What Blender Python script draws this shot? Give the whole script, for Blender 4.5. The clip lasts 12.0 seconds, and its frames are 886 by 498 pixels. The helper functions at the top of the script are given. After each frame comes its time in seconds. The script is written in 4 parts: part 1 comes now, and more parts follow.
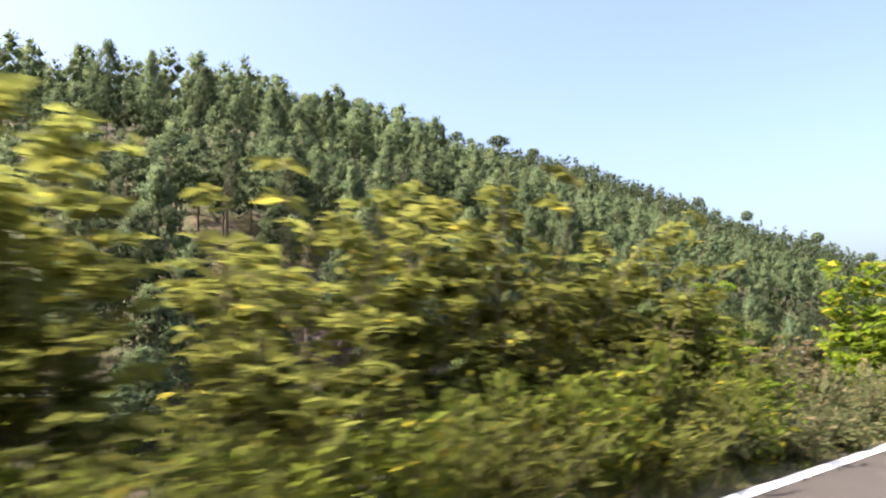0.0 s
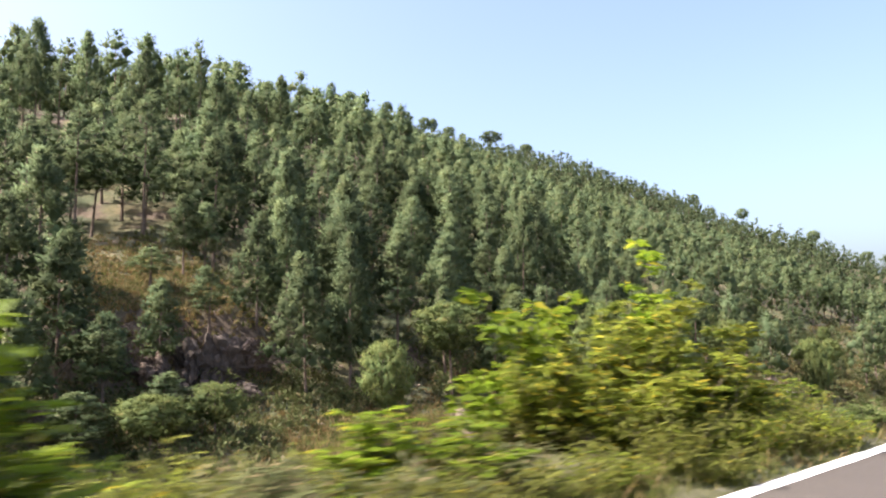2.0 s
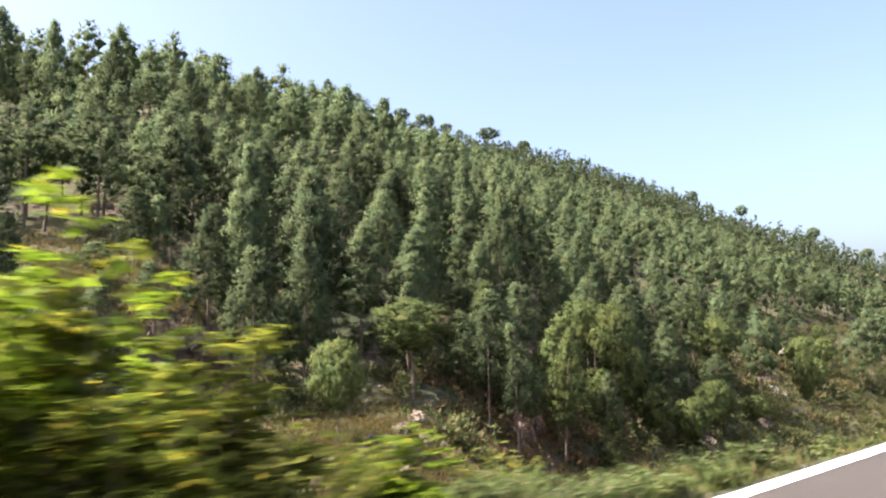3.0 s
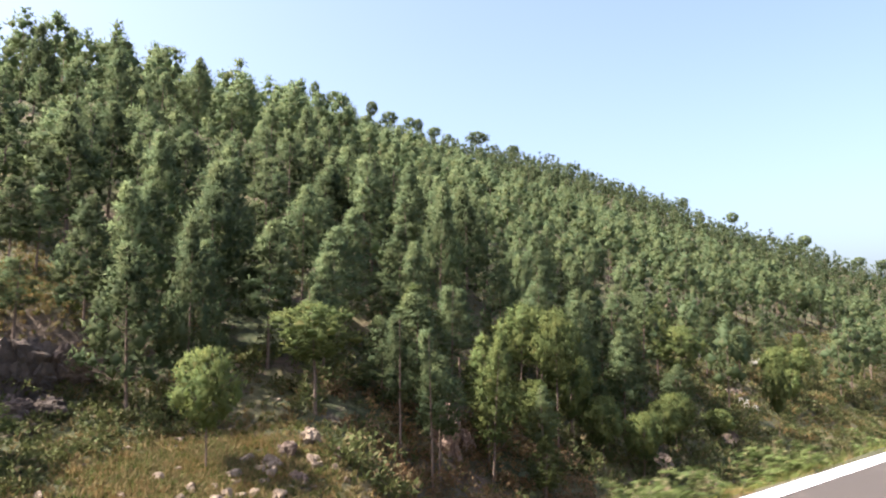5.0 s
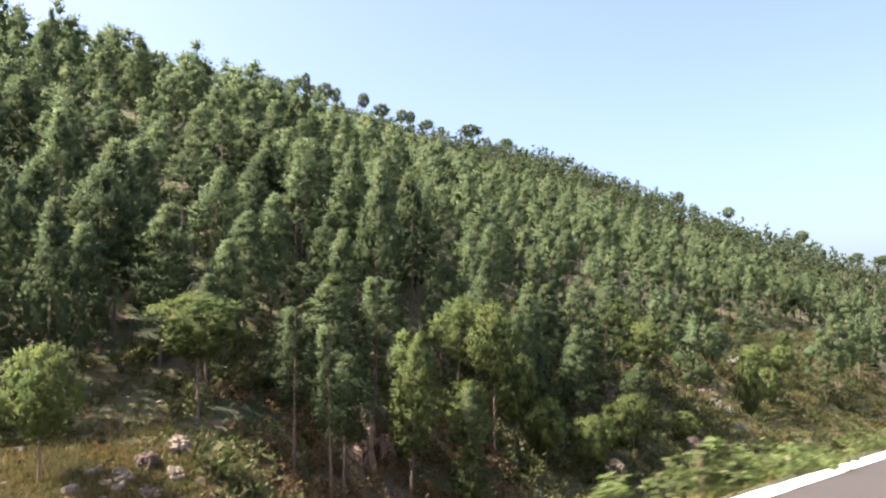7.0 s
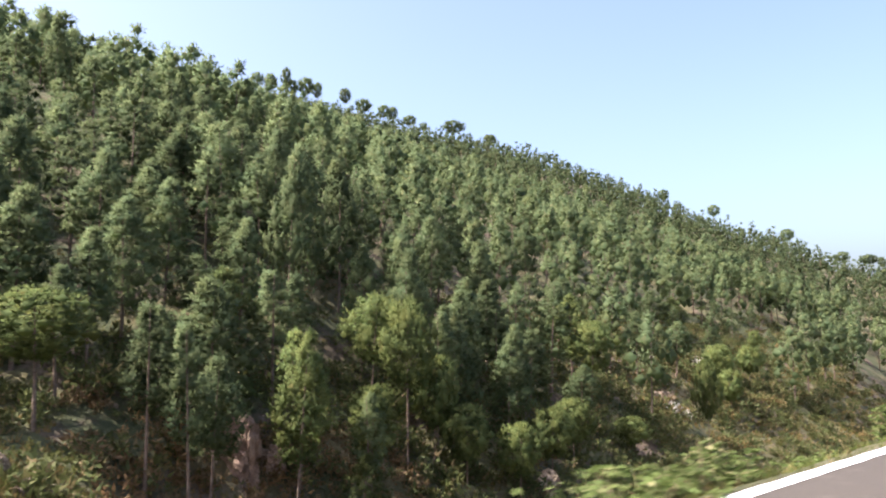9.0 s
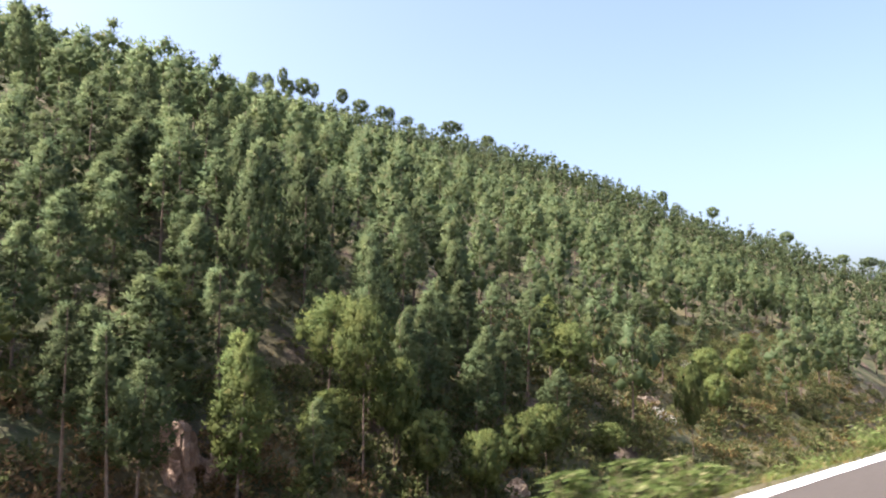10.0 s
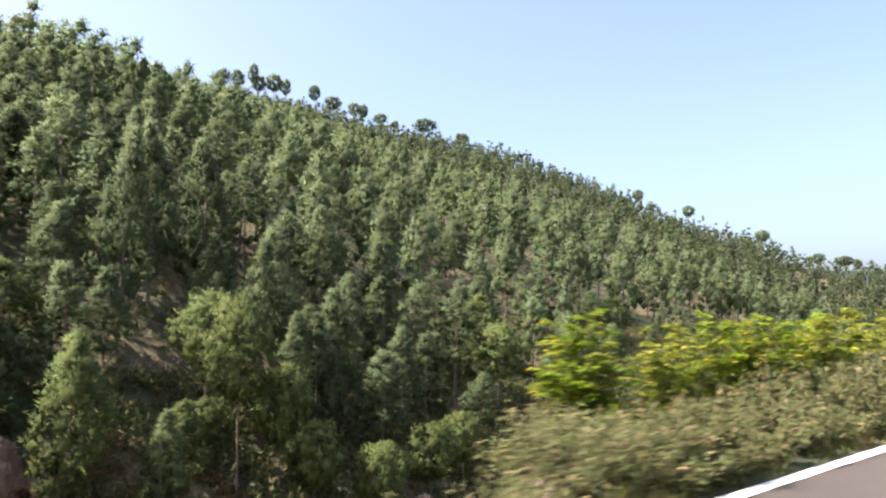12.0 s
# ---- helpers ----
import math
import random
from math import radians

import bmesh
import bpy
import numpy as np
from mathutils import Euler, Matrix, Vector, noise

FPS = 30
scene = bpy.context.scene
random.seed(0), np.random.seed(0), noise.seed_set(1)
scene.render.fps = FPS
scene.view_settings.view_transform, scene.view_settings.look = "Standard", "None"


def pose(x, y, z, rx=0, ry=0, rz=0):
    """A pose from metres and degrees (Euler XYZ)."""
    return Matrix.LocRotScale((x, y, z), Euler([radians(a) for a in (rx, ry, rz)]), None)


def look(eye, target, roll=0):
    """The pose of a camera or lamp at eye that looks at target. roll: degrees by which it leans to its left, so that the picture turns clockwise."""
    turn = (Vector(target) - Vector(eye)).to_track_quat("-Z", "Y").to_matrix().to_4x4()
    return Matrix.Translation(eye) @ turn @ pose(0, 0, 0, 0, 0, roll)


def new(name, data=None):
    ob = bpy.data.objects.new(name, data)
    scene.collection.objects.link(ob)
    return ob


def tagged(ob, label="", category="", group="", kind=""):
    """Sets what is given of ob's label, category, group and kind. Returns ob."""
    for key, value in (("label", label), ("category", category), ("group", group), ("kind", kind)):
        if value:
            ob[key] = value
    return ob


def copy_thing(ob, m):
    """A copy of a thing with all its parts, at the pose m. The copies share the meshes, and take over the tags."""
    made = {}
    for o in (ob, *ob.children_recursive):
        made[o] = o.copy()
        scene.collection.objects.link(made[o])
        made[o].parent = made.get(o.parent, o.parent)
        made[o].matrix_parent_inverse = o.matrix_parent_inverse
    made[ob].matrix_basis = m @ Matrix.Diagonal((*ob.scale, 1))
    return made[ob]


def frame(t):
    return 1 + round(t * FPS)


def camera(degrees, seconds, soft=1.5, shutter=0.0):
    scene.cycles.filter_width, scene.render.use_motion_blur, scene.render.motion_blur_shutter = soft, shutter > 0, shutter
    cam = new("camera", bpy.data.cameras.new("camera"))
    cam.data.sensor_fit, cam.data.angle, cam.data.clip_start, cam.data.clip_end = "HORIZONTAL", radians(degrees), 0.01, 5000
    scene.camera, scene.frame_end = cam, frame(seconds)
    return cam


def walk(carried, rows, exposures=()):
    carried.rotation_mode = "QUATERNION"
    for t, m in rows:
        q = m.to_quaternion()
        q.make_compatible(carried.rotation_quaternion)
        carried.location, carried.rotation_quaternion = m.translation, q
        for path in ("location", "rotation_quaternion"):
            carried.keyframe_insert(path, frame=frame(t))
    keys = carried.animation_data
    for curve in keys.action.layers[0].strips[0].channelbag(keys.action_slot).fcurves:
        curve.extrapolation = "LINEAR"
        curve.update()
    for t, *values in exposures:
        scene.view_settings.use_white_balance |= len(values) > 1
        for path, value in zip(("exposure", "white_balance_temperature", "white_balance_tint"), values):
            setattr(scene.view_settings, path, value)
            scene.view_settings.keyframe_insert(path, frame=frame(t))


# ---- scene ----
EXPOSURE, SKY_POWER, SKY_DUST, SUN_POWER = 2.09, 0.100, 10.0, 3.6
# ---- camera: carried along a mountain road, looking across the valley ----
cam = camera(60.48, 12.0, soft=1.95, shutter=0.42)
EYE = 1.15
WALK = [
    (0.0, 0.0, -42.68, 6.08, -0.95), (0.5, 2.93, -42.22, 5.86, -0.89), (1.0, 5.86, -42.50, 6.05, -0.68),
    (1.5, 8.80, -43.16, 6.24, -0.60), (2.0, 11.75, -42.52, 5.90, -0.64), (2.5, 14.70, -42.28, 5.75, -0.70),
    (4.5, 26.57, -42.56, 5.88, -0.27), (5.0, 29.56, -42.43, 6.22, -0.21), (5.5, 32.55, -42.21, 5.67, -0.30),
    (6.0, 35.54, -43.06, 6.36, -0.11), (6.5, 38.55, -43.59, 6.38, 0.12), (7.0, 41.56, -42.16, 5.88, 0.02),
    (9.0, 53.66, -42.61, 5.79, 0.13), (9.5, 56.70, -42.88, 6.04, 0.28), (10.0, 59.75, -42.38, 5.95, 0.33),
    (10.5, 62.80, -43.24, 6.16, 0.01), (11.0, 65.86, -42.46, 5.95, 0.07), (11.5, 68.93, -42.70, 5.84, 0.10),
    (12.0, 72.0, -43.42, 6.01, 0.17)]


def sighted(x, yaw, pitch, roll):
    """Pose of the camera at x along the road, from degrees of yaw, pitch and roll."""
    return pose(x, 0, EYE, 0, 0, yaw) @ pose(0, 0, 0, 90 + pitch, 0, 0) @ pose(0, 0, 0, 0, 0, roll)


walk(cam, [(t, sighted(x, a, b, c)) for t, x, a, b, c in WALK], exposures=[(0.0, EXPOSURE, 6450, 17), (12.0, EXPOSURE, 6450, 17)])

# ---- light ----
SUN_EL, SUN_AZ = 52.0, 152.0  # azimuth counted from the road's direction towards the valley
world = bpy.data.worlds.new("sky")
scene.world = world
world.use_nodes = True
sky = world.node_tree.nodes.new("ShaderNodeTexSky")
sky.sky_type, sky.sun_disc = "NISHITA", False
sky.sun_elevation, sky.sun_rotation = radians(SUN_EL), radians((90 - SUN_AZ) % 360)
sky.altitude, sky.air_density, sky.dust_density, sky.ozone_density = 900, 1.0, SKY_DUST, 1.8
background = world.node_tree.nodes["Background"]
world.node_tree.links.new(sky.outputs[0], background.inputs[0])
background.inputs[1].default_value = SKY_POWER
sun = new("sun", bpy.data.lights.new("sun", "SUN"))
sun.data.energy, sun.data.angle, sun.data.color = SUN_POWER, radians(0.6), (1.0, 0.94, 0.85)
away = Vector((math.cos(radians(SUN_EL)) * math.cos(radians(SUN_AZ)), math.cos(radians(SUN_EL)) * math.sin(radians(SUN_AZ)), math.sin(radians(SUN_EL))))
sun.matrix_world = look(away * 400, (0, 0, 0))


# ---- materials ----
def material(name, rough=0.8):
    m = bpy.data.materials.new(name)
    m.use_nodes = True
    b = m.node_tree.nodes["Principled BSDF"]
    b.inputs["Roughness"].default_value = rough
    return m, m.node_tree, b


def node(tree, kind, **values):
    n = tree.nodes.new(kind)
    for key, value in values.items():
        n.inputs[key].default_value = value
    return n


def place_of(tree):
    return tree.nodes.new("ShaderNodeTexCoord").outputs["Object"]


def mottle(tree, scale, low, high, detail=6.0, vector=None):
    """Noise stretched to 0..1 between low and high."""
    n = node(tree, "ShaderNodeTexNoise", Scale=scale, Detail=detail, Roughness=0.62)
    if vector is not None:
        tree.links.new(vector, n.inputs["Vector"])
    m = node(tree, "ShaderNodeMapRange", **{"From Min": low, "From Max": high})
    tree.links.new(n.outputs[0], m.inputs[0])
    return m.outputs[0]


def blend(tree, factor, a, b):
    """Colour a to b by a factor; a and b are colours or sockets."""
    n = tree.nodes.new("ShaderNodeMix")
    n.data_type = "RGBA"
    if isinstance(factor, float):
        n.inputs[0].default_value = factor
    else:
        tree.links.new(factor, n.inputs[0])
    for socket, value in ((n.inputs[6], a), (n.inputs[7], b)):
        if isinstance(value, tuple):
            socket.default_value = (*value, 1)
        else:
            tree.links.new(value, socket)
    return n.outputs[2]


def relief(tree, shader, scale, strength, distance, vector=None):
    n = node(tree, "ShaderNodeTexNoise", Scale=scale, Detail=8.0, Roughness=0.65)
    if vector is not None:
        tree.links.new(vector, n.inputs["Vector"])
    b = node(tree, "ShaderNodeBump", Strength=strength, Distance=distance)
    tree.links.new(n.outputs[0], b.inputs["Height"])
    tree.links.new(b.outputs[0], shader.inputs["Normal"])


def leafy(name, dark, light, odd, odd_share=0.1, glow=0.3, rough=0.6, island=True):
    """Foliage: colour varies by plant and by clump; light passes partly through the blades."""
    m, tree, b = material(name, rough)
    info, geo = tree.nodes.new("ShaderNodeObjectInfo"), tree.nodes.new("ShaderNodeNewGeometry")
    where = place_of(tree)
    c = blend(tree, geo.outputs["Random Per Island"] if island else mottle(tree, 0.16, 0.36, 0.64, vector=where), dark, light)
    c = blend(tree, mottle(tree, 0.35, 0.42, 0.66, vector=where), c, tuple(0.5 * (x + y) * k for x, y, k in zip(dark, light, (1.15, 0.95, 0.8))))
    few = node(tree, "ShaderNodeMapRange", **{"From Min": 1 - odd_share, "From Max": 1 - odd_share * 0.4})
    tree.links.new(geo.outputs["Random Per Island"], few.inputs[0])
    c = blend(tree, few.outputs[0], c, odd)
    hue = node(tree, "ShaderNodeHueSaturation", Hue=0.5, Saturation=1.0)
    v = node(tree, "ShaderNodeMapRange", **{"To Min": 0.72, "To Max": 1.28})
    tree.links.new(info.outputs["Random"], v.inputs[0])
    tree.links.new(v.outputs[0], hue.inputs["Value"])
    tree.links.new(c, hue.inputs["Color"])
    tree.links.new(hue.outputs[0], b.inputs["Base Color"])
    b.inputs["Specular IOR Level"].default_value = 0.14
    t = tree.nodes.new("ShaderNodeBsdfTranslucent")
    tree.links.new(hue.outputs[0], t.inputs[0])
    mix = node(tree, "ShaderNodeMixShader", Fac=glow)
    tree.links.new(b.outputs[0], mix.inputs[1])
    tree.links.new(t.outputs[0], mix.inputs[2])
    tree.links.new(mix.outputs[0], tree.nodes["Material Output"].inputs[0])
    return m


def plain(name, a, b_, scale, rough=0.85, bump=0.0, distance=0.05, fine=None):
    m, tree, b = material(name, rough)
    where = place_of(tree)
    c = blend(tree, mottle(tree, scale, 0.35, 0.65, vector=where), a, b_)
    if fine:
        c = blend(tree, mottle(tree, scale * 9, 0.5, 0.75, vector=where), c, fine)
    tree.links.new(c, b.inputs["Base Color"])
    if bump:
        relief(tree, b, scale * 6, bump, distance, where)
    return m


def hillside_earth():
    """Dry grass, olive turf, brown soil and grey stone in patches; steep faces show bare soil."""
    m, tree, b = material("hillside_earth", 0.95)
    where = place_of(tree)
    straw = blend(tree, mottle(tree, 1.4, 0.35, 0.7, vector=where), (0.17, 0.13, 0.062), (0.085, 0.082, 0.032))
    turf = blend(tree, mottle(tree, 0.5, 0.4, 0.62, vector=where), (0.038, 0.05, 0.017), (0.075, 0.08, 0.03))
    c = blend(tree, mottle(tree, 0.07, 0.36, 0.54, vector=where), straw, turf)
    soil = blend(tree, mottle(tree, 0.9, 0.35, 0.65, vector=where), (0.075, 0.052, 0.034), (0.145, 0.105, 0.07))
    c = blend(tree, mottle(tree, 0.16, 0.52, 0.62, vector=where), c, soil)
    geo, split = tree.nodes.new("ShaderNodeNewGeometry"), tree.nodes.new("ShaderNodeSeparateXYZ")
    tree.links.new(geo.outputs["Normal"], split.inputs[0])
    steep = node(tree, "ShaderNodeMapRange", **{"From Min": 0.78, "From Max": 0.6})
    tree.links.new(split.outputs["Z"], steep.inputs[0])
    c = blend(tree, steep.outputs[0], c, soil)
    c = blend(tree, mottle(tree, 3.5, 0.62, 0.72, vector=where), c, (0.20, 0.18, 0.145))
    tree.links.new(c, b.inputs["Base Color"])
    relief(tree, b, 1.6, 0.9, 0.5, where)
    return m


def road_surface():
    m, tree, b = material("worn_asphalt", 0.9)
    where = place_of(tree)
    c = blend(tree, mottle(tree, 0.6, 0.3, 0.7, vector=where), (0.050, 0.040, 0.030), (0.062, 0.050, 0.038))
    c = blend(tree, mottle(tree, 90, 0.4, 0.7, 3.0, where), c, (0.032, 0.027, 0.023))
    c = blend(tree, mottle(tree, 2.2, 0.58, 0.75, vector=where), c, (0.078, 0.063, 0.05))
    tree.links.new(c, b.inputs["Base Color"])
    relief(tree, b, 160, 0.5, 0.006, where)
    return m


def line_paint():
    m, tree, b = material("road_paint", 0.6)
    where = place_of(tree)
    c = blend(tree, mottle(tree, 3.0, 0.35, 0.7, vector=where), (0.80, 0.79, 0.75), (0.70, 0.68, 0.63))
    c = blend(tree, mottle(tree, 14, 0.63, 0.70, vector=where), c, (0.30, 0.27, 0.23))
    tree.links.new(c, b.inputs["Base Color"])
    relief(tree, b, 120, 0.3, 0.004, where)
    return m


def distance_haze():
    """Far mountains: the haze of kilometres of bright air is painted on as glow."""
    m, tree, b = material("painted_haze_mountain", 1.0)
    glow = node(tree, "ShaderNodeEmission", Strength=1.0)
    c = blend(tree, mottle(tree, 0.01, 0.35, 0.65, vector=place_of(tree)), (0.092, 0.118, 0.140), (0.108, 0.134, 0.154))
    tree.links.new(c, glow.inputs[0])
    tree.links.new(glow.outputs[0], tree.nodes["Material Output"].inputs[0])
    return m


EARTH, ASPHALT, PAINT, HAZE = hillside_earth(), road_surface(), line_paint(), distance_haze()
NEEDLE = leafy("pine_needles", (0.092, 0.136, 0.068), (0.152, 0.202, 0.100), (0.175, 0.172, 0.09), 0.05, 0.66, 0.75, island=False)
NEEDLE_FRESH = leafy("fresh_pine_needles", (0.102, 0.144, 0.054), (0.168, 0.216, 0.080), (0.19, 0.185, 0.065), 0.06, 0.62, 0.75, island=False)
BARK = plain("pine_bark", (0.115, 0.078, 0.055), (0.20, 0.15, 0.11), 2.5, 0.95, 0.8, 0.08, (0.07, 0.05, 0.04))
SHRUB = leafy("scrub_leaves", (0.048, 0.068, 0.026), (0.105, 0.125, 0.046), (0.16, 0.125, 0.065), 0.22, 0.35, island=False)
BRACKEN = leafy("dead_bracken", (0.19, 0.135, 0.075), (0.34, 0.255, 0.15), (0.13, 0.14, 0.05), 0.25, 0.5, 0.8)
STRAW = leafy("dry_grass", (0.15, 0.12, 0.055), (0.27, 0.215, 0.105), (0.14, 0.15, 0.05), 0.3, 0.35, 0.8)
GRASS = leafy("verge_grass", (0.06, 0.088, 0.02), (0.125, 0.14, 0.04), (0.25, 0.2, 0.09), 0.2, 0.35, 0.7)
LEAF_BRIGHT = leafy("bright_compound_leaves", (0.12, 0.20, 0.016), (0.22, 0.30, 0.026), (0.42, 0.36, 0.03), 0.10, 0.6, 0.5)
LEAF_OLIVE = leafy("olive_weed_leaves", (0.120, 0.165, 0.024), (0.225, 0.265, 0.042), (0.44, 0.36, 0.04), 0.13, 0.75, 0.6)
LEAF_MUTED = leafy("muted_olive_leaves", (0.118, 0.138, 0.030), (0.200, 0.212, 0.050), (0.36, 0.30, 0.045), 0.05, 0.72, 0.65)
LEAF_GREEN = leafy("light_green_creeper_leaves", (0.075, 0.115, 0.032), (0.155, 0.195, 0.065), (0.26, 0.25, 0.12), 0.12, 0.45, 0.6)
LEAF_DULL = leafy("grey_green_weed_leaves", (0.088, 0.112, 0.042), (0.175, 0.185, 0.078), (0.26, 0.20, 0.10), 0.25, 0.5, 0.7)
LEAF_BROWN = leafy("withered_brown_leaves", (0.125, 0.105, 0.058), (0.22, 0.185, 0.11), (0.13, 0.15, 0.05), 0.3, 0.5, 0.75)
STEM = plain("green_brown_stem", (0.10, 0.085, 0.04), (0.19, 0.15, 0.075), 6, 0.8, 0.3, 0.01)
ROCK_GREY = plain("weathered_grey_rock", (0.18, 0.135, 0.092), (0.32, 0.25, 0.175), 0.9, 0.92, 1.0, 0.25, (0.12, 0.09, 0.065))
ROCK_RED = plain("reddish_rock", (0.22, 0.145, 0.105), (0.38, 0.275, 0.205), 0.8, 0.92, 1.0, 0.25, (0.13, 0.09, 0.07))
BLOSSOM = plain("pale_dry_scrub", (0.36, 0.35, 0.31), (0.52, 0.50, 0.44), 3, 0.9)


# ---- the land ----
def table(x, xs, ys):
    return float(np.interp(x, xs, ys))


def smooth(a, b, x):
    s = min(1.0, max(0.0, (x - a) / (b - a)))
    return s * s * (3 - 2 * s)


def crest_height(th):
    # ground height of the far ridge along a bearing from the valley road
    return table(th, (0, 8, 15, 19, 22.5, 25, 31, 39, 45.5, 47.3, 51, 53, 57, 70, 100, 130), (0, 8, 29, 36, 51, 60, 88, 122, 139, 143, 151, 157, 162, 164, 140, 90))


def rough(x, y):
    n = noise.noise(Vector((x / 38, y / 38, 3.1))) * 2.6 + noise.noise(Vector((x / 13, y / 13, 7.7))) * 1.3
    return n + abs(noise.noise(Vector((x / 22, y / 22, 1.3)))) * 2.0 - 0.6


def ground(x, y):
    """Height of the land: road shelf, drop to the stream bed, wooded slope with a near spur, far ridge."""
    if y < 2.66:
        return -0.05 if y > -6.5 else -0.05 + 0.35 * max(0.0, -7.5 - y) ** 0.8 * smooth(-7.5, -12, y)
    shelf = 4.95 - 2.2 * smooth(19.5, 25, x) + 2.0 * smooth(75.4, 78, x)
    if y < shelf:
        return -0.05 + 0.05 * smooth(2.66, 2.8, y) + 0.05 * noise.noise(Vector((x * 0.8, y * 0.8, 0)))
    th = math.degrees(math.atan2(y, x - 30))
    r = math.hypot(x - 30, y)
    a = math.radians(min(130, max(th, 11)))
    toe = min(600.0, (52 - 10 * smooth(42, 55, th)) / max(0.08, math.sin(a) - 0.1 * math.cos(a)))
    top = 590.0 if toe < 480 else toe + 110
    zt, zc = -16.5 + 2.5 * smooth(45, 58, th), crest_height(th)
    if r <= toe:
        # the far slope runs on down to the stream, the road bank falls to meet it
        z = max(-1.15 * (y - shelf), -36.0, zt - 0.5 * (toe - r) * math.sin(a))
    elif r <= top:
        s = (r - toe) / (top - toe)
        z = zt + (zc - zt) * s ** 0.97
    else:
        z = zc - (r - top) * 0.22
    spur = table(th, (0, 38, 44, 48, 52, 57, 62, 67, 72, 90, 120), (0, 1, 7, 9, 7.5, 9, 11, 12.5, 17, 15, 12))
    z += spur * smooth(75, 158, r) * (r > toe) * (1 - smooth(165, 330, r))
    # its brow, which hides the ridge behind
    z += table(th, (50, 56, 62, 70, 90), (0, 2, 3.5, 4, 3)) * smooth(126, 165, r) * (1 - smooth(165, 330, r))
    # grass ledge over a rock face
    z += 6.3 * smooth(69.5, 76.5, y) * (1 - smooth(88, 114, y)) * smooth(29, 37, x) * (1 - smooth(50, 61, x))
    return z + rough(x, y) * smooth(8, 34, y) * (0.6 + 0.4 * smooth(60, 200, r))


def mesh_of(name, verts, faces, mats, slots=None, flat=True, normals=None):
    me = bpy.data.meshes.new(name)
    verts, faces = np.asarray(verts, np.float32), np.asarray(faces, np.int32)
    k = faces.shape[1]
    me.vertices.add(len(verts))
    me.vertices.foreach_set("co", verts.ravel())
    me.loops.add(faces.size)
    me.loops.foreach_set("vertex_index", faces.ravel())
    me.polygons.add(len(faces))
    me.polygons.foreach_set("loop_start", np.arange(0, faces.size, k, dtype=np.int32))
    for m in mats:
        me.materials.append(m)
    if slots is not None:
        me.polygons.foreach_set("material_index", np.asarray(slots, np.int32))
    me.update(calc_edges=True)
    if not flat or normals is not None:
        me.polygons.foreach_set("use_smooth", np.ones(len(faces), bool))
    if normals is not None:
        me.normals_split_custom_set_from_vertices(normals)
    return me


def spread(*runs):
    """Grid lines: runs of (from, to, step)."""
    out = []
    for a, b, step in runs:
        n = max(1, round((b - a) / step))
        out += [a + (b - a) * i / n for i in range(n)]
    return out + [runs[-1][1]]


xs = spread((-4200, -400, 420), (-400, -40, 30), (-40, 14, 4), (14, 130, 1.7), (130, 260, 2.6), (260, 700, 9), (700, 1200, 50), (1200, 4200, 300))
ys = spread((-4200, -300, 390), (-300, -20, 35), (-20, -6.5, 2.7), (-6.5, 2.5, 9.0), (2.5, 2.74, 0.12), (2.74, 8, 0.4), (8, 44, 2.6), (44, 110, 1.5), (110, 200, 2.8), (200, 700, 9), (700, 1300, 60), (1300, 4200, 290))
nx, ny = len(xs), len(ys)
verts = np.array([(x, y, ground(x, y)) for y in ys for x in xs], np.float32)
i = np.arange(nx - 1)[None, :] + nx * np.arange(ny - 1)[:, None]
quads = np.stack([i, i + 1, i + 1 + nx, i + nx], -1).reshape(-1, 4)
land = new("ground", mesh_of("ground", verts, quads, [EARTH], flat=False))
tagged(land, "steep mountainside of dry grass, brown soil and scattered stones", "ground", kind="structure")

# road slab with worn edge, and the painted edge line on it
rng = np.random.default_rng(4)
rx = np.arange(-60, 260, 0.8)
edge = 2.63 + 0.025 * np.array([noise.noise(Vector((x * 0.9, 0, 5))) for x in rx])
section = [(-4.6, -0.12), (-4.55, 0.0), (0.0, 0.012), (None, 0.0), (None, -0.12)]
verts, n = [], len(section)
for x, e in zip(rx, edge):
    verts += [(x, (e if k == 3 else e + 0.05) if y is None else y, z) for k, (y, z) in enumerate(section)]
i = np.arange(n - 1)[None, :] + n * np.arange(len(rx) - 1)[:, None]
road = new("road", mesh_of("road", verts, np.stack([i, i + n, i + n + 1, i + 1], -1).reshape(-1, 4), [ASPHALT], flat=False))
tagged(road, "worn grey-brown asphalt mountain road with a white edge line", "road", kind="structure")
lx = np.arange(-60, 260, 0.2)
verts = []
for x in lx:
    a, b = 0.012 * noise.noise(Vector((x * 3.1, 2, 0))), 0.014 * noise.noise(Vector((x * 2.7, 9, 0)))
    verts += [(x, 2.465 - 0.04 * smooth(20, 30, x) * (1 - smooth(44, 52, x)) + a, 0.0065), (x, 2.60 + b, 0.006)]
i = 2 * np.arange(len(lx) - 1)
line = new("edge_line", mesh_of("edge_line", verts, np.stack([i, i + 2, i + 3, i + 1], -1), [PAINT]))
tagged(line, "white painted line along the edge of the road", "road marking", kind="structure")

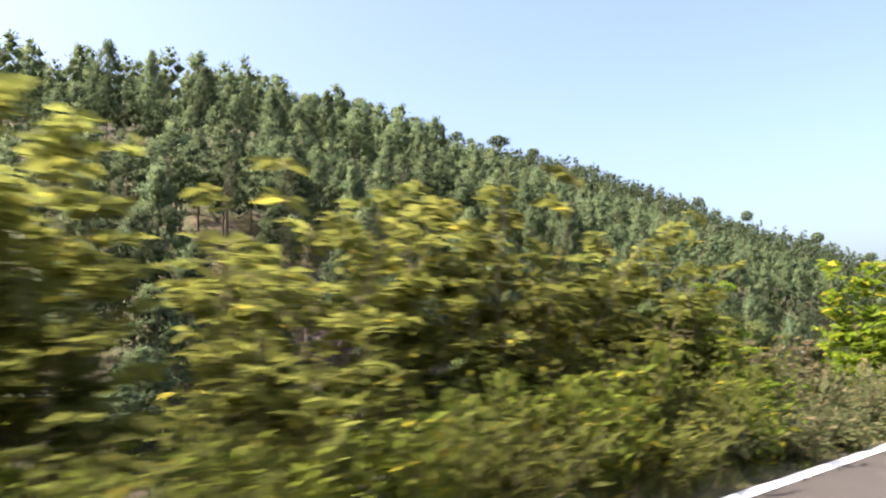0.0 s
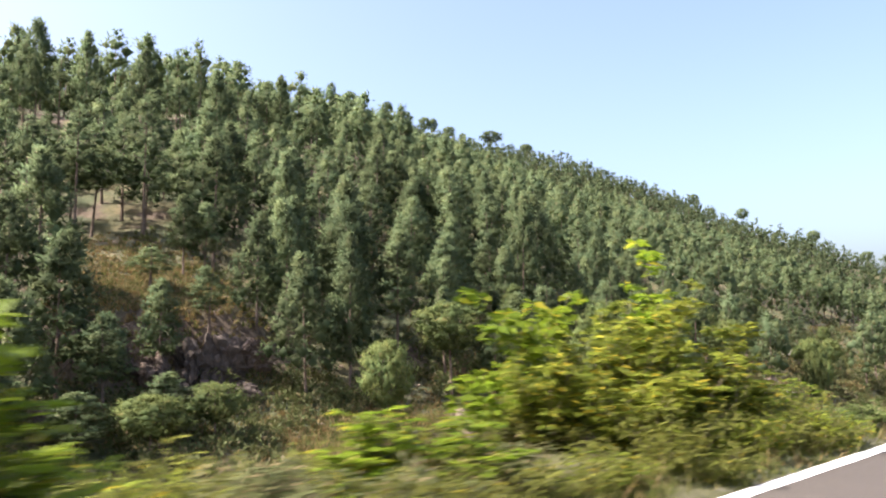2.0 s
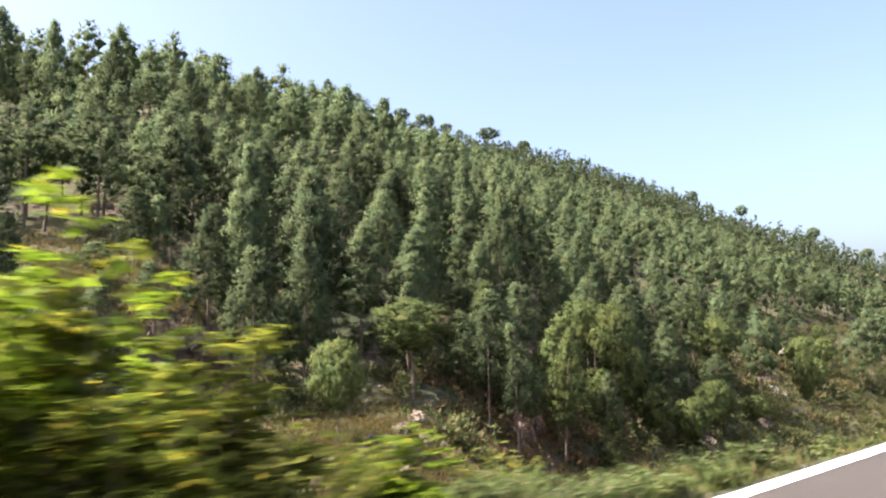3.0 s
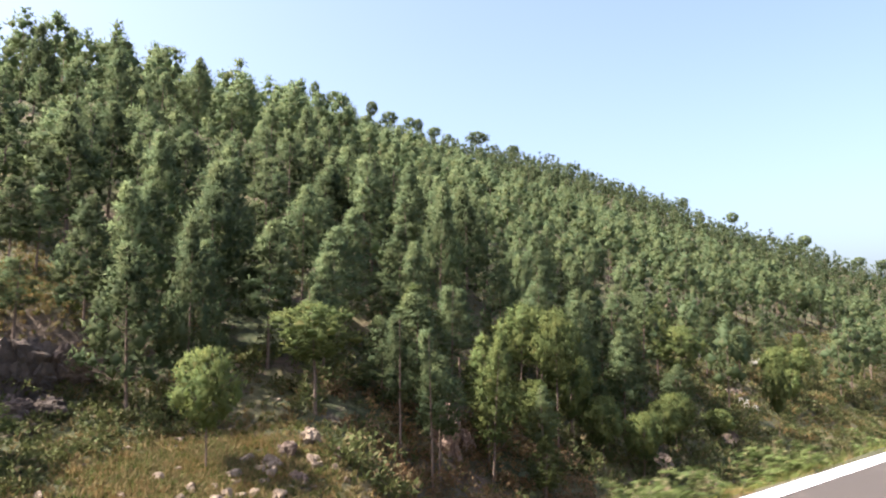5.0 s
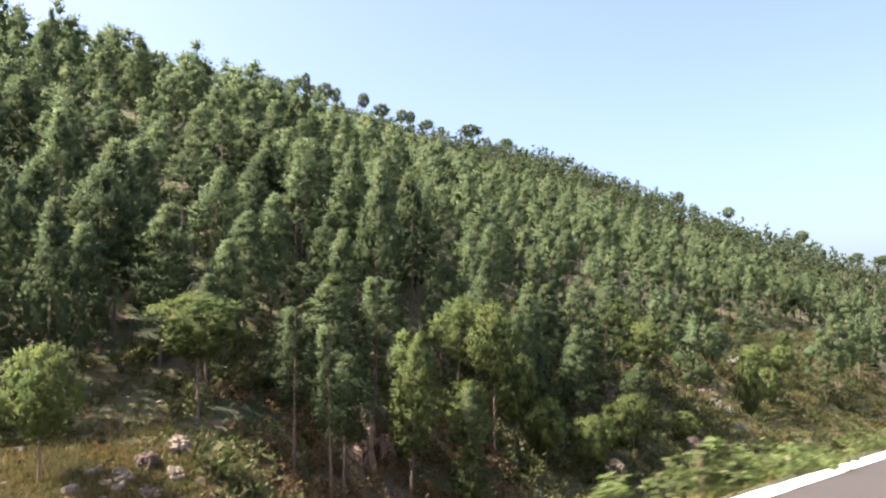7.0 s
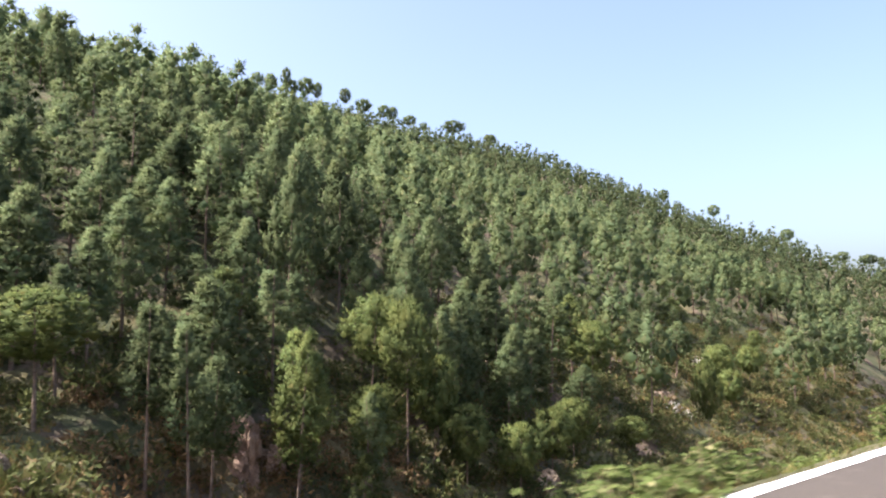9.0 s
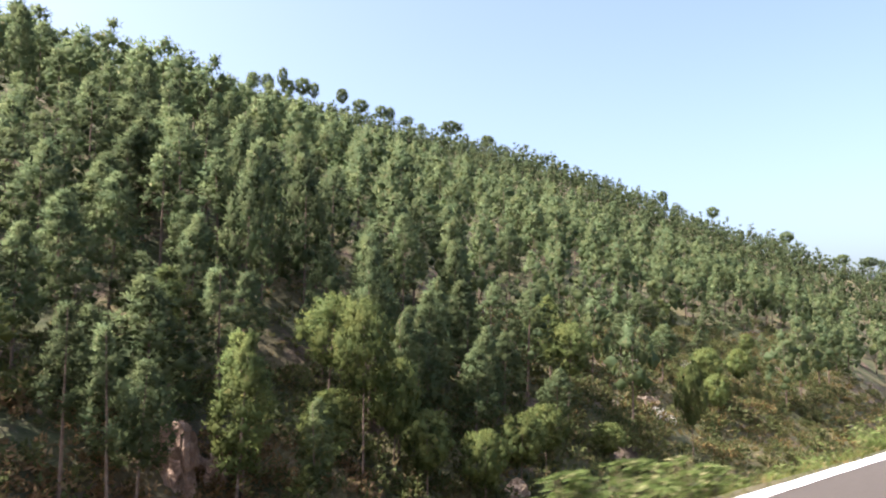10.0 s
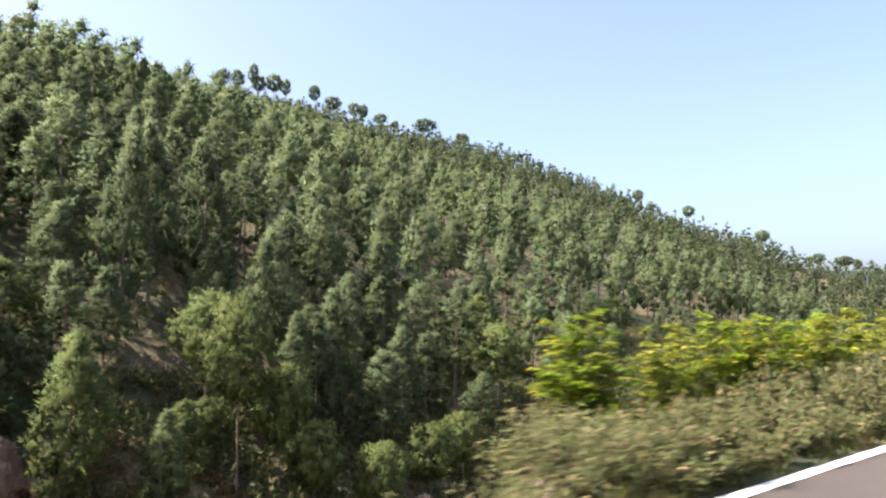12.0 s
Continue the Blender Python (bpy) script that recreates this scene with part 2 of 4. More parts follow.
# mountains beyond the end of the valley
verts, faces = [], []
for k in range(81):
    a = radians(-4 + 0.4 * k)
    h = 70 + 45 * noise.noise(Vector((k * 0.13, 0.5, 0))) + 18 * noise.noise(Vector((k * 0.55, 3.5, 0))) + 1.8 * k
    for d, z in ((2500, -60), (2750, 0.55 * h), (3000, h), (3300, 0.4 * h)):
        verts.append((d * math.cos(a), d * math.sin(a), z))
i = np.arange(3)[None, :] + 4 * np.arange(80)[:, None]
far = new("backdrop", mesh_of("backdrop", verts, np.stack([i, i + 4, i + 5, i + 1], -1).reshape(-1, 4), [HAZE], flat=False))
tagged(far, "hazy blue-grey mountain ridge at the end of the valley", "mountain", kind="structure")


# ---- pines ----
def unit(v):
    return v / np.maximum(1e-9, np.linalg.norm(v, axis=-1, keepdims=True))


# a small closed form of eight faces, as separate triangles on the unit ball
LUMP = np.array([[(a, 0, 0), (0, b, 0), (0, 0, c)] for a in (1, -1) for b in (1, -1) for c in (1, -1)], float).reshape(-1, 3)


def clumps_at(rng, centres, sizes, tufts, blades, length, width, squash=1.0, core=0.74, bristle=0.45):
    """Foliage masses: an uneven core, set all round with brushes of pointed blades; a core of 0 leaves the blades alone."""
    vs = []
    for c, s in zip(centres, sizes):
        form = np.array((1, 1, squash))
        if core:
            ripple = 1 + 0.2 * np.sin(LUMP @ rng.normal(scale=2.6, size=3) + 6 * rng.random()) + 0.16 * np.sin(LUMP @ rng.normal(scale=4.5, size=3))
            vs.append(c + LUMP * ripple[:, None] * core * s * form)
        d = rng.normal(size=(tufts, 3))
        d[:, 2] += 0.3
        d = unit(d)
        root = c + d * (0.4 + 0.5 * rng.random((tufts, 1))) * s * form
        root, d = np.repeat(root, blades, 0), np.repeat(d, blades, 0)
        way = unit(d * 0.8 + rng.normal(scale=bristle, size=d.shape) + (0, 0, 0.35))
        side = unit(np.cross(way, rng.normal(size=d.shape))) * width * (0.6 + 0.7 * rng.random((len(d), 1)))
        tip = root + way * length * (0.6 + 0.7 * rng.random((len(d), 1)))
        vs.append(np.stack([root - side / 2, root + side / 2, tip], 1).reshape(-1, 3))
    v = np.concatenate(vs)
    return v, np.arange(len(v)).reshape(-1, 3)


def soften(rng, v, f, centres, sizes):
    """Round the shading of a crown: normals lean outwards from its axis and from their own mass, and faces turn with them."""
    mid = np.array((*centres[:, :2].mean(0), centres[:, 2].mean()))
    half = np.array((*np.maximum(0.5, np.abs(centres[:, :2] - mid[:2]).max(0)), max(0.5, np.abs(centres[:, 2] - mid[2]).max())))
    out = unit((v - mid) / half ** 2)
    own = np.repeat(np.arange(len(centres)), len(v) // len(centres))
    n = unit(0.95 * out + 0.8 * unit(v - centres[own]) + np.repeat(rng.normal(scale=0.10, size=(len(f), 3)), 3, 0) + (0, 0, 0.12))
    face = np.cross(v[f[:, 1]] - v[f[:, 0]], v[f[:, 2]] - v[f[:, 0]])
    back = (face * n[f].sum(1)).sum(1) < 0
    f = f.copy()
    f[back] = f[back][:, ::-1]
    return f, n


def crown_shape(rng, low, high, radius, count, form):
    """Centres and sizes of the foliage masses of a crown between two heights."""
    centres, sizes = [], []
    for k in range(count):
        s = min(0.99, max(0.0, (k + 7 * rng.random() - 3) / count))
        if form == "cone":
            w = (1 - s ** 1.5) ** 0.85 * (0.62 + 0.38 * min(1, s * 6))
        elif form == "round":
            w = math.sqrt(max(0.04, 1 - (2 * s - 1) ** 2)) * (1.0 if s > 0.3 else 0.9)
        else:
            w = (0.45 + 0.55 * min(1, s * 3)) * max(0.12, 1 - s ** 2.3)
        turn = k * 2.4 + rng.random() * 1.3
        out = radius * w * (0.15 + 0.85 * rng.random() ** 0.5)
        centres.append((out * math.cos(turn), out * math.sin(turn), low + (high - low) * (s * 0.96)))
        sizes.append(radius * (0.17 + 0.2 * w) * (0.75 + 0.5 * rng.random()) * (22 / max(22, min(count, 110))) ** 0.16)
    lean = rng.normal(scale=0.25, size=2)
    centres = np.array(centres)
    centres[:, :2] += lean * ((centres[:, 2:] - low) / max(1, high - low)) ** 2
    return centres, np.array(sizes)


def trunk_mesh(rng, height, girth, sides=7, stubs=9, crown_low=4.0, reach=1.6):
    """A tapered, slightly bent trunk, with limbs and dead stubs."""
    vs, fs = [], []

    def limb(points, radii, n):
        base = sum(len(v) for v in vs)
        for p, r in zip(points, radii):
            a = np.arange(n) * 2 * math.pi / n
            vs.append(np.array(p) + np.stack([np.cos(a) * r, np.sin(a) * r, 0 * a], -1))
        for k in range(len(points) - 1):
            for j in range(n):
                a, b = base + k * n + j, base + k * n + (j + 1) % n
                fs.append((a, b, b + n, a + n))

    bend = rng.normal(scale=0.012, size=2) * height
    steps = [0, 0.03, 0.12, 0.3, 0.5, 0.72, 0.97]
    limb([(bend[0] * s * s, bend[1] * s * s, height * s - 0.5 * (s == 0)) for s in steps], [girth * (1.35 if s == 0 else 1.05 if s < 0.05 else 1 - 0.88 * s) for s in steps], sides)
    for k in range(stubs):
        s = min(0.92, crown_low / height * (0.75 + 0.25 * rng.random()) + (1 - crown_low / height) * 0.85 * k / stubs)
        a, z, l = rng.random() * 6.28, height * s, reach * (0.35 + 0.75 * rng.random()) * (1.15 - s)
        o = np.array((bend[0] * s * s, bend[1] * s * s, z))
        limb([o, o + (math.cos(a) * l * 0.55, math.sin(a) * l * 0.55, l * 0.12), o + (math.cos(a) * l, math.sin(a) * l, l * 0.42)], [girth * 0.3 * (1.1 - s) + 0.02, girth * 0.2 * (1.1 - s) + 0.015, 0.012], 4)
    return np.concatenate(vs), np.array(fs)


def part(name, mesh, parent, label=""):
    ob = new(name, mesh)
    ob.parent = parent
    return tagged(ob, label)


def pine(seed, height, width, crown_from, form, needles, clumps, tufts, label):
    """One pine: empty at its foot, trunk and crown."""
    rng = np.random.default_rng(seed)
    top = new("pine_tree")
    girth = 0.0078 * height + 0.03
    low = height * crown_from
    c, s = crown_shape(rng, low, height - 0.5, width / 2, clumps, form)
    v, f = clumps_at(rng, c, s, tufts, 3, 0.03 * width + 0.24, 0.014 * width + 0.04, 1.15, 0.46)
    f, soft = soften(rng, v, f, c, s)
    tv, tf = trunk_mesh(rng, height * 0.96, girth, 7, 10, low, width / 2)
    part("trunk", mesh_of("trunk", tv, tf, [BARK], flat=False), top)
    part("crown", mesh_of("crown", v, f, [needles], normals=soft), top)
    return tagged(top, label, "tree", "pines on the slope")


TALL = "tall chir pine with a grey-green tapering crown on the slope"
kinds = {
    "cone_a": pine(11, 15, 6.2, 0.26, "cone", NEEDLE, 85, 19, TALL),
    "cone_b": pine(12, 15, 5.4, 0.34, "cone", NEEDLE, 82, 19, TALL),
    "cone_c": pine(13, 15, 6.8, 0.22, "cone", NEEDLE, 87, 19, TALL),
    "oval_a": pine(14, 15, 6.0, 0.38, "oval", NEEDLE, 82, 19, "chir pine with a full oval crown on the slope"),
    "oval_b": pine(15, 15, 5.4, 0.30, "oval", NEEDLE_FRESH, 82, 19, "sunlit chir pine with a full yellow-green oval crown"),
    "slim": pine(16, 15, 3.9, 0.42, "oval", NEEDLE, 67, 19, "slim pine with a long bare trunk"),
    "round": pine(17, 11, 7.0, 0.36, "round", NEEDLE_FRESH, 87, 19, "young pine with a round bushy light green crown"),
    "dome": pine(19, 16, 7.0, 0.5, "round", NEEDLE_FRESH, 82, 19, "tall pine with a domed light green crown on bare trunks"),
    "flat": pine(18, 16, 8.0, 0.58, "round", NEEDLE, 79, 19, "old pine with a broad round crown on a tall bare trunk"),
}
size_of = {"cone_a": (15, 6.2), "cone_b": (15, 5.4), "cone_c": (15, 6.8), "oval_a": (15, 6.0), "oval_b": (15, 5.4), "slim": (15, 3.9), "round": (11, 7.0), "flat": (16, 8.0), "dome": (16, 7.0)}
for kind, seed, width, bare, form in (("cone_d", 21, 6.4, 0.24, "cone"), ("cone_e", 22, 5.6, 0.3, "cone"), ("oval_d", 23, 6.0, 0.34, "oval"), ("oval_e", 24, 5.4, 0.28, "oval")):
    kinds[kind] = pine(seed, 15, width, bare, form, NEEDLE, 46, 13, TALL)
    size_of[kind] = (15, width)
used = set()
standing = []


def plant(kind, x, y, height, width, turn=None):
    """Stand a pine of that kind on the land."""
    h, w = size_of[kind]
    turn = random.random() * 360 if turn is None else turn
    m = pose(x, y, ground(x, y) - 0.15, random.gauss(0, 1.2), random.gauss(0, 1.2), turn)
    if kind in used:
        tree = copy_thing(kinds[kind], m)
    else:
        tree = kinds[kind]
        used.add(kind)
        tree.matrix_basis = m
    tree.scale = (width / w, width / w, height / h)
    standing.append((x, y, 0.33 * width))
    return tree


# trees that stand out one by one: kind, x, y, height of the tip over the road, crown width
CLEARING = [
    ("round", 56.4, 56.4, 0.3, 4.3), ("oval_a", 66.5, 77.0, 17.4, 7.2), ("cone_a", 88.5, 90.8, 20.7, 6.6), ("cone_b", 48.2, 83.5, 17.2, 4.2),
    ("cone_b", 50.6, 83.3, 16.4, 4.2)]
MIDDLE = [
    ("dome", 105.4, 68.2, 5.1, 6.4), ("dome", 106.0, 62.2, 4.5, 5.2), ("oval_b", 152.7, 76.8, 7.0, 7.4), ("round", 190.0, 69.0, -6.5, 4.4),
    ("round", 148.5, 62.9, -11.4, 4.6), ("oval_a", 157.4, 106.3, 24.8, 6.6), ("round", 104.2, 65.4, -4.8, 4.9), ("dome", 148.3, 70.1, 2.4, 7.0),
    ("round", 170.9, 63.3, -3.9, 4.0), ("round", 111.3, 64.0, -1.8, 4.8), ("cone_a", 139.0, 84.7, 14.3, 5.8), ("slim", 95.0, 81.0, 16.2, 4.6),
    ("slim", 112.8, 70.4, 11.3, 4.6), ("oval_a", 191.5, 95.9, 9.4, 6.4), ("cone_c", 101.5, 79.5, 23.5, 6.4), ("oval_a", 82.0, 58.0, -1.0, 5.2)]
FOOT = [
    ("round", 195.0, 74.0, -2.0, 5.8), ("oval_a", 188.0, 79.0, 2.5, 6.0),
    ("cone_b", 176.0, 80.0, 4.5, 5.4), ("slim", 203.0, 80.0, 1.5, 4.6), ("round", 212.0, 76.0, -2.5, 5.0)]
TOE = [
    ("slim", 79.4, 56.0, 2.0, 3.6), ("slim", 76.6, 57.6, 3.5, 3.8), ("slim", 114.0, 66.5, 3.5, 4.0), ("cone_b", 119.0, 70.5, 4.5, 5.0),
    ("slim", 132.0, 74.0, 4.0, 4.4), ("slim", 72.5, 66.0, 6.5, 4.0)]
UPPER = [
    ("cone_a", 58.0, 107.3, 31.4, 7.4), ("cone_c", 125.9, 124.3, 39.1, 7.0), ("cone_c", 52.6, 74.5, 14.5, 5.8), ("cone_c", 110.7, 98.6, 27.0, 7.0),
    ("oval_a", 164.2, 88.0, 10.5, 6.6), ("slim", 128.5, 91.8, 17.5, 4.8), ("oval_a", 204.0, 94.0, 9.5, 6.8), ("cone_a", 66.3, 90.5, 26.5, 6.4),
    ("oval_a", 80.3, 81.5, 20.0, 6.2), ("cone_b", 76.0, 70.0, 10.5, 5.0), ("oval_b", 216.0, 96.0, 8.5, 6.6), ("cone_c", 139.0, 125.0, 36.0, 7.6)]
SKYLINE = [
    ("slim", 78.2, 145.9, 59.5, 2.6), ("cone_a", 53.2, 135.8, 54.5, 6.4), ("oval_a", 44.8, 134.0, 53.5, 6.8), ("oval_a", 61.4, 134.0, 52.5, 5.4),
    ("cone_b", 109.9, 121.3, 43.0, 4.8), ("cone_a", 105.2, 120.6, 44.0, 5.4), ("oval_a", 128.1, 138.6, 48.5, 5.0), ("oval_a", 96.4, 150.9, 58.0, 8.0),
    ("cone_a", 72.4, 125.6, 48.5, 6.6), ("cone_b", 109.1, 153.7, 55.0, 5.8), ("cone_b", 88.7, 132.2, 53.2, 5.2)]
CROWNS = [
    ("cone_a", 75.5, 106.0, 31.1, 8.0), ("dome", 70.1, 62.4, 4.2, 7.4), ("cone_b", 90.6, 94.1, 22.7, 6.6), ("cone_b", 87.0, 80.5, 17.9, 5.6),
    ("oval_b", 89.0, 69.4, 7.4, 6.2), ("cone_a", 93.8, 76.7, 13.8, 6.4), ("slim", 97.3, 71.0, 7.2, 4.6), ("oval_a", 131.2, 87.2, 18.7, 6.6),
    ("oval_a", 179.8, 110.4, 23.9, 7.0), ("cone_a", 97.0, 105.5, 34.0, 8.4), ("cone_c", 94.0, 97.8, 27.4, 8.2), ("cone_a", 112.1, 111.6, 34.6, 6.8),
    ("cone_a", 108.0, 93.7, 29.7, 6.4), ("oval_b", 90.4, 58.6, 1.5, 5.0), ("cone_c", 114.2, 87.0, 25.4, 7.6), ("cone_b", 142.0, 88.0, 16.0, 6.6),
    ("cone_c", 85.5, 66.1, 6.1, 8.6), ("cone_c", 54.0, 66.8, 9.7, 6.8), ("cone_c", 68.8, 80.1, 21.4, 8.6), ("cone_c", 61.2, 82.0, 18.4, 7.6),
    ("cone_a", 106.8, 85.0, 25.8, 6.4), ("cone_a", 65.2, 107.2, 34.0, 7.6), ("slim", 43.0, 79.8, 10.0, 4.6), ("slim", 46.6, 73.4, 8.0, 3.8),
    ("cone_c", 59.1, 66.4, 12.2, 5.4), ("cone_c", 57.6, 76.4, 17.0, 7.0), ("cone_a", 73.0, 88.0, 23.8, 7.6), ("cone_a", 55.1, 90.4, 26.8, 8.0),
    ("oval_a", 88.9, 76.3, 8.9, 6.0), ("slim", 93.2, 68.1, 7.3, 4.8), ("oval_b", 92.4, 61.2, 1.5, 5.4), ("oval_b", 99.1, 59.5, -4.2, 4.6),
    ("cone_b", 134.9, 78.8, 8.7, 6.2), ("cone_c", 160.2, 85.7, 9.3, 6.6), ("cone_a", 119.3, 126.1, 42.4, 6.4), ("oval_b", 94.9, 55.1, -9.8, 4.0),
    ("flat", 43.9, 101.8, 25.0, 9.5)]
SHADE = [
    ("cone_c", 37.5, 62.0, -2.0, 5.6), ("cone_c", 31.5, 70.0, 10.5, 7.6), ("cone_a", 32.0, 80.0, 20.0, 8.0), ("cone_b", 40.5, 70.5, 6.6, 4.4),
    ("oval_a", 34.0, 66.0, 3.0, 5.4), ("round", 35.0, 58.5, -5.0, 5.0), ("round", 41.0, 60.0, -5.6, 4.4), ("cone_a", 24.0, 62.0, 0.5, 6.5),
    ("cone_c", 27.0, 66.0, 6.0, 7.0), ("cone_b", 21.5, 70.0, 10.0, 7.4), ("oval_a", 28.0, 75.0, 14.0, 7.4), ("cone_a", 24.5, 80.0, 18.0, 8.0),
    ("oval_a", 20.5, 58.0, -2.0, 6.0), ("cone_b", 30.0, 60.0, -3.0, 5.4), ("cone_c", 18.0, 64.0, 3.0, 7.0)]
DARK = [
    ("cone_c", 80.8, 66.0, 3.3, 6.2),
    ("cone_c", 118.0, 68.0, 3.5, 6.2), ("cone_a", 123.0, 72.0, 6.5, 6.6), ("cone_c", 128.5, 76.5, 8.5, 6.4), ("oval_a", 117.0, 75.0, 9.0, 6.2),
    ("cone_b", 124.5, 65.0, -0.5, 5.6), ("cone_a", 132.0, 70.0, 2.0, 6.2), ("cone_a", 110.0, 76.0, 12.0, 6.2), ("cone_c", 120.0, 80.0, 14.0, 6.8),
    ("cone_a", 138.0, 73.0, 1.0, 5.8), ("oval_a", 142.0, 67.0, -4.0, 5.4), ("round", 113.0, 60.5, -7.0, 5.0), ("round", 120.0, 59.0, -9.5, 4.8),
    ("round", 128.0, 61.0, -8.5, 5.0), ("round", 135.0, 63.0, -8.0, 5.0), ("slim", 97.0, 57.0, -4.5, 3.4)]
for kind, x, y, tip, width in CLEARING + MIDDLE + FOOT + TOE + UPPER + SKYLINE + CROWNS + SHADE + DARK:
    plant(kind, x, y, min(27.0, max(5.0, tip - ground(x, y) + 0.15)), width * 1.2)

# open ground without random trees: centre, half axes
OPEN = [(42, 77, 11, 19), (57, 54, 16, 6), (86, 61, 7, 6), (127, 69, 9, 7), (192, 72, 32, 9), (215, 84, 30, 10), (262, 95, 44, 11)]


def open_ground(x, y):
    return any(((x - a) / c) ** 2 + ((y - b) / d) ** 2 < 1 for a, b, c, d in OPEN)


def in_sight(x, y, margin=0.0):
    return x > 0.19 * y - 8 - margin and y > 0.27 * (x - 72) - margin


def wood(rng, near, far, spacing, tries, margin=14):
    """Scattered feet of trees between two distances, none closer than the spacing."""
    cells, out = {}, []
    for x, y, w in standing:
        cells.setdefault((int(x // spacing), int(y // spacing)), []).append((x, y))
    for _ in range(tries):
        r, th = math.sqrt(near ** 2 + (far ** 2 - near ** 2) * rng.random()), radians(12 + 95 * rng.random())
        x, y = 30 + r * math.cos(th), r * math.sin(th)
        a = max(math.radians(11), th)
        toe = (52 - 10 * smooth(42, 55, math.degrees(th))) / max(0.08, math.sin(a) - 0.1 * math.cos(a))
        if r < toe + 5 + 12 * smooth(46, 56, math.degrees(th)) or not in_sight(x, y, margin) or open_ground(x, y):
            continue
        i, j = int(x // spacing), int(y // spacing)
        gap = spacing * (0.86 + 0.5 * noise.noise(Vector((x / 30, y / 30, 4))))
        if any((x - p) ** 2 + (y - q) ** 2 < gap * gap for k in (-1, 0, 1) for l in (-1, 0, 1) for p, q in cells.get((i + k, j + l), ())):
            continue
        cells.setdefault((i, j), []).append((x, y))
        out.append((x, y))
    return out


random.seed(21)
rng = np.random.default_rng(21)
near_feet = wood(rng, 46, 146, 7.0, 7000, 3)
for x, y in near_feet:
    high = math.hypot(x - 45, y) > 92
    kind = random.choice(("cone_d", "cone_e", "oval_d", "oval_e", "oval_d") if high else ("cone_a", "cone_b", "cone_c", "oval_a", "oval_b", "dome", "cone_a"))
    if y < 67 or (x < 62 and y < 95):
        continue
    h = random.uniform(14.5, 20.5) * (1 - 0.15 * smooth(90, 118, y))
    plant(kind, x, y, h, size_of[kind][1] * h / 15 * random.uniform(1.2, 1.55) * (0.82 if kind in ("dome", "flat") else 1))

# young pines scattered over the open scrub slope
for x, y, h in ((186, 83, 6.5), (196, 88, 7.5), (203, 80, 5.5), (209, 92, 8.5), (216, 84, 6.0), (224, 91, 9.0), (229, 82, 6.5), (236, 96, 9.5), (243, 89, 7.0), (251, 99, 9.0), (258, 92, 7.5), (268, 102, 10.0), (199, 74, 5.0), (221, 77, 5.5)):
    plant(random.choice(("oval_d", "cone_e", "oval_e", "round")), x, y, h, 0.48 * h + 0.6)


def far_forest(name, feet, heights, variants, label):
    """Uncounted trees as one mesh of crowns and trunks."""
    vs, fs, slots, ns, base = [], [], [], [], 0
    for (x, y), h in zip(feet, heights):
        v, f, s, n = variants[random.randrange(len(variants))]
        a, k = random.random() * 6.28, h / 15
        wide = k * random.uniform(0.95, 1.3)
        m = np.array(((math.cos(a) * wide, math.sin(a) * wide, 0), (-math.sin(a) * wide, math.cos(a) * wide, 0), (random.gauss(0, 0.02), random.gauss(0, 0.02), k)))
        vs.append(v @ m + (x, y, ground(x, y) - 0.2)), fs.append(f + base), slots.append(s)
        ns.append(unit(n @ m))
        base += len(v)
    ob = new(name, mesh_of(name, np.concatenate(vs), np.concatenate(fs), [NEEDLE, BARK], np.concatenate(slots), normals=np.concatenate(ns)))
    return tagged(ob, label, "forest", kind="stuff")


def distant_pine(seed, width, crown_from, form, clumps, tufts, blade):
    rng = np.random.default_rng(seed)
    c, s = crown_shape(rng, 15 * crown_from, 14.6, width / 2, clumps, form)
    v, f = clumps_at(rng, c, s * 1.3, tufts, 2, blade, blade * 0.34, 1.15, 0.5)
    f, soft = soften(rng, v, f, c, s)
    r = 0.2
    tv = np.array([(r, 0, -0.8), (-r / 2, r * 0.87, -0.8), (-r / 2, -r * 0.87, -0.8), (0, 0, 13.5)])
    tf = np.array([(0, 1, 3), (1, 2, 3), (2, 0, 3)])
    side = unit(tv * (1, 1, 0) + (0.01, 0, 0))
    return np.concatenate([v, tv]), np.concatenate([f, tf + len(v)]), np.array([0] * len(f) + [1] * 3), np.concatenate([soft, side])


random.seed(22)
mid = [distant_pine(40 + k, w, c, form, 24, 10, 0.66) for k, (w, c, form) in enumerate(((7.4, 0.28, "cone"), (6.6, 0.36, "oval"), (8.0, 0.24, "cone"), (5.8, 0.4, "oval"), (7.2, 0.3, "oval")))]
low = [distant_pine(60 + k, w, c, form, 14, 5, 0.85) for k, (w, c, form) in enumerate(((7.0, 0.28, "cone"), (6.2, 0.38, "oval"), (7.2, 0.3, "oval"), (5.6, 0.42, "oval"), (6.6, 0.45, "round")))]
feet = wood(np.random.default_rng(31), 146, 330, 8.3, 16000)
far_forest("pine_forest", feet, [random.uniform(14, 20.5) for _ in feet], mid, "dense grey-green pine forest covering the mountainside")
feet, heights = [], []
for x, y in wood(np.random.default_rng(32), 330, 615, 8.2, 24000):
    r, th = math.hypot(x - 30, y), math.degrees(math.atan2(y, x - 30))
    h = random.uniform(12, 18.5)
    if 43 < th < 62:
        h *= 0.36 if r > 525 else 1
        h *= 0.5 * random.random() + 0.62 if r > 555 else 1
        if r > 572:
            continue
    elif r > 548:
        # scattered tall trees and low ones between them along the crest
        h = random.uniform(13, 18.5) if random.random() < 0.3 else random.uniform(4, 7)
    feet.append((x, y)), heights.append(h)
far_forest("pine_forest", feet, heights, low, "dense pine forest on the far ridge of the mountain")

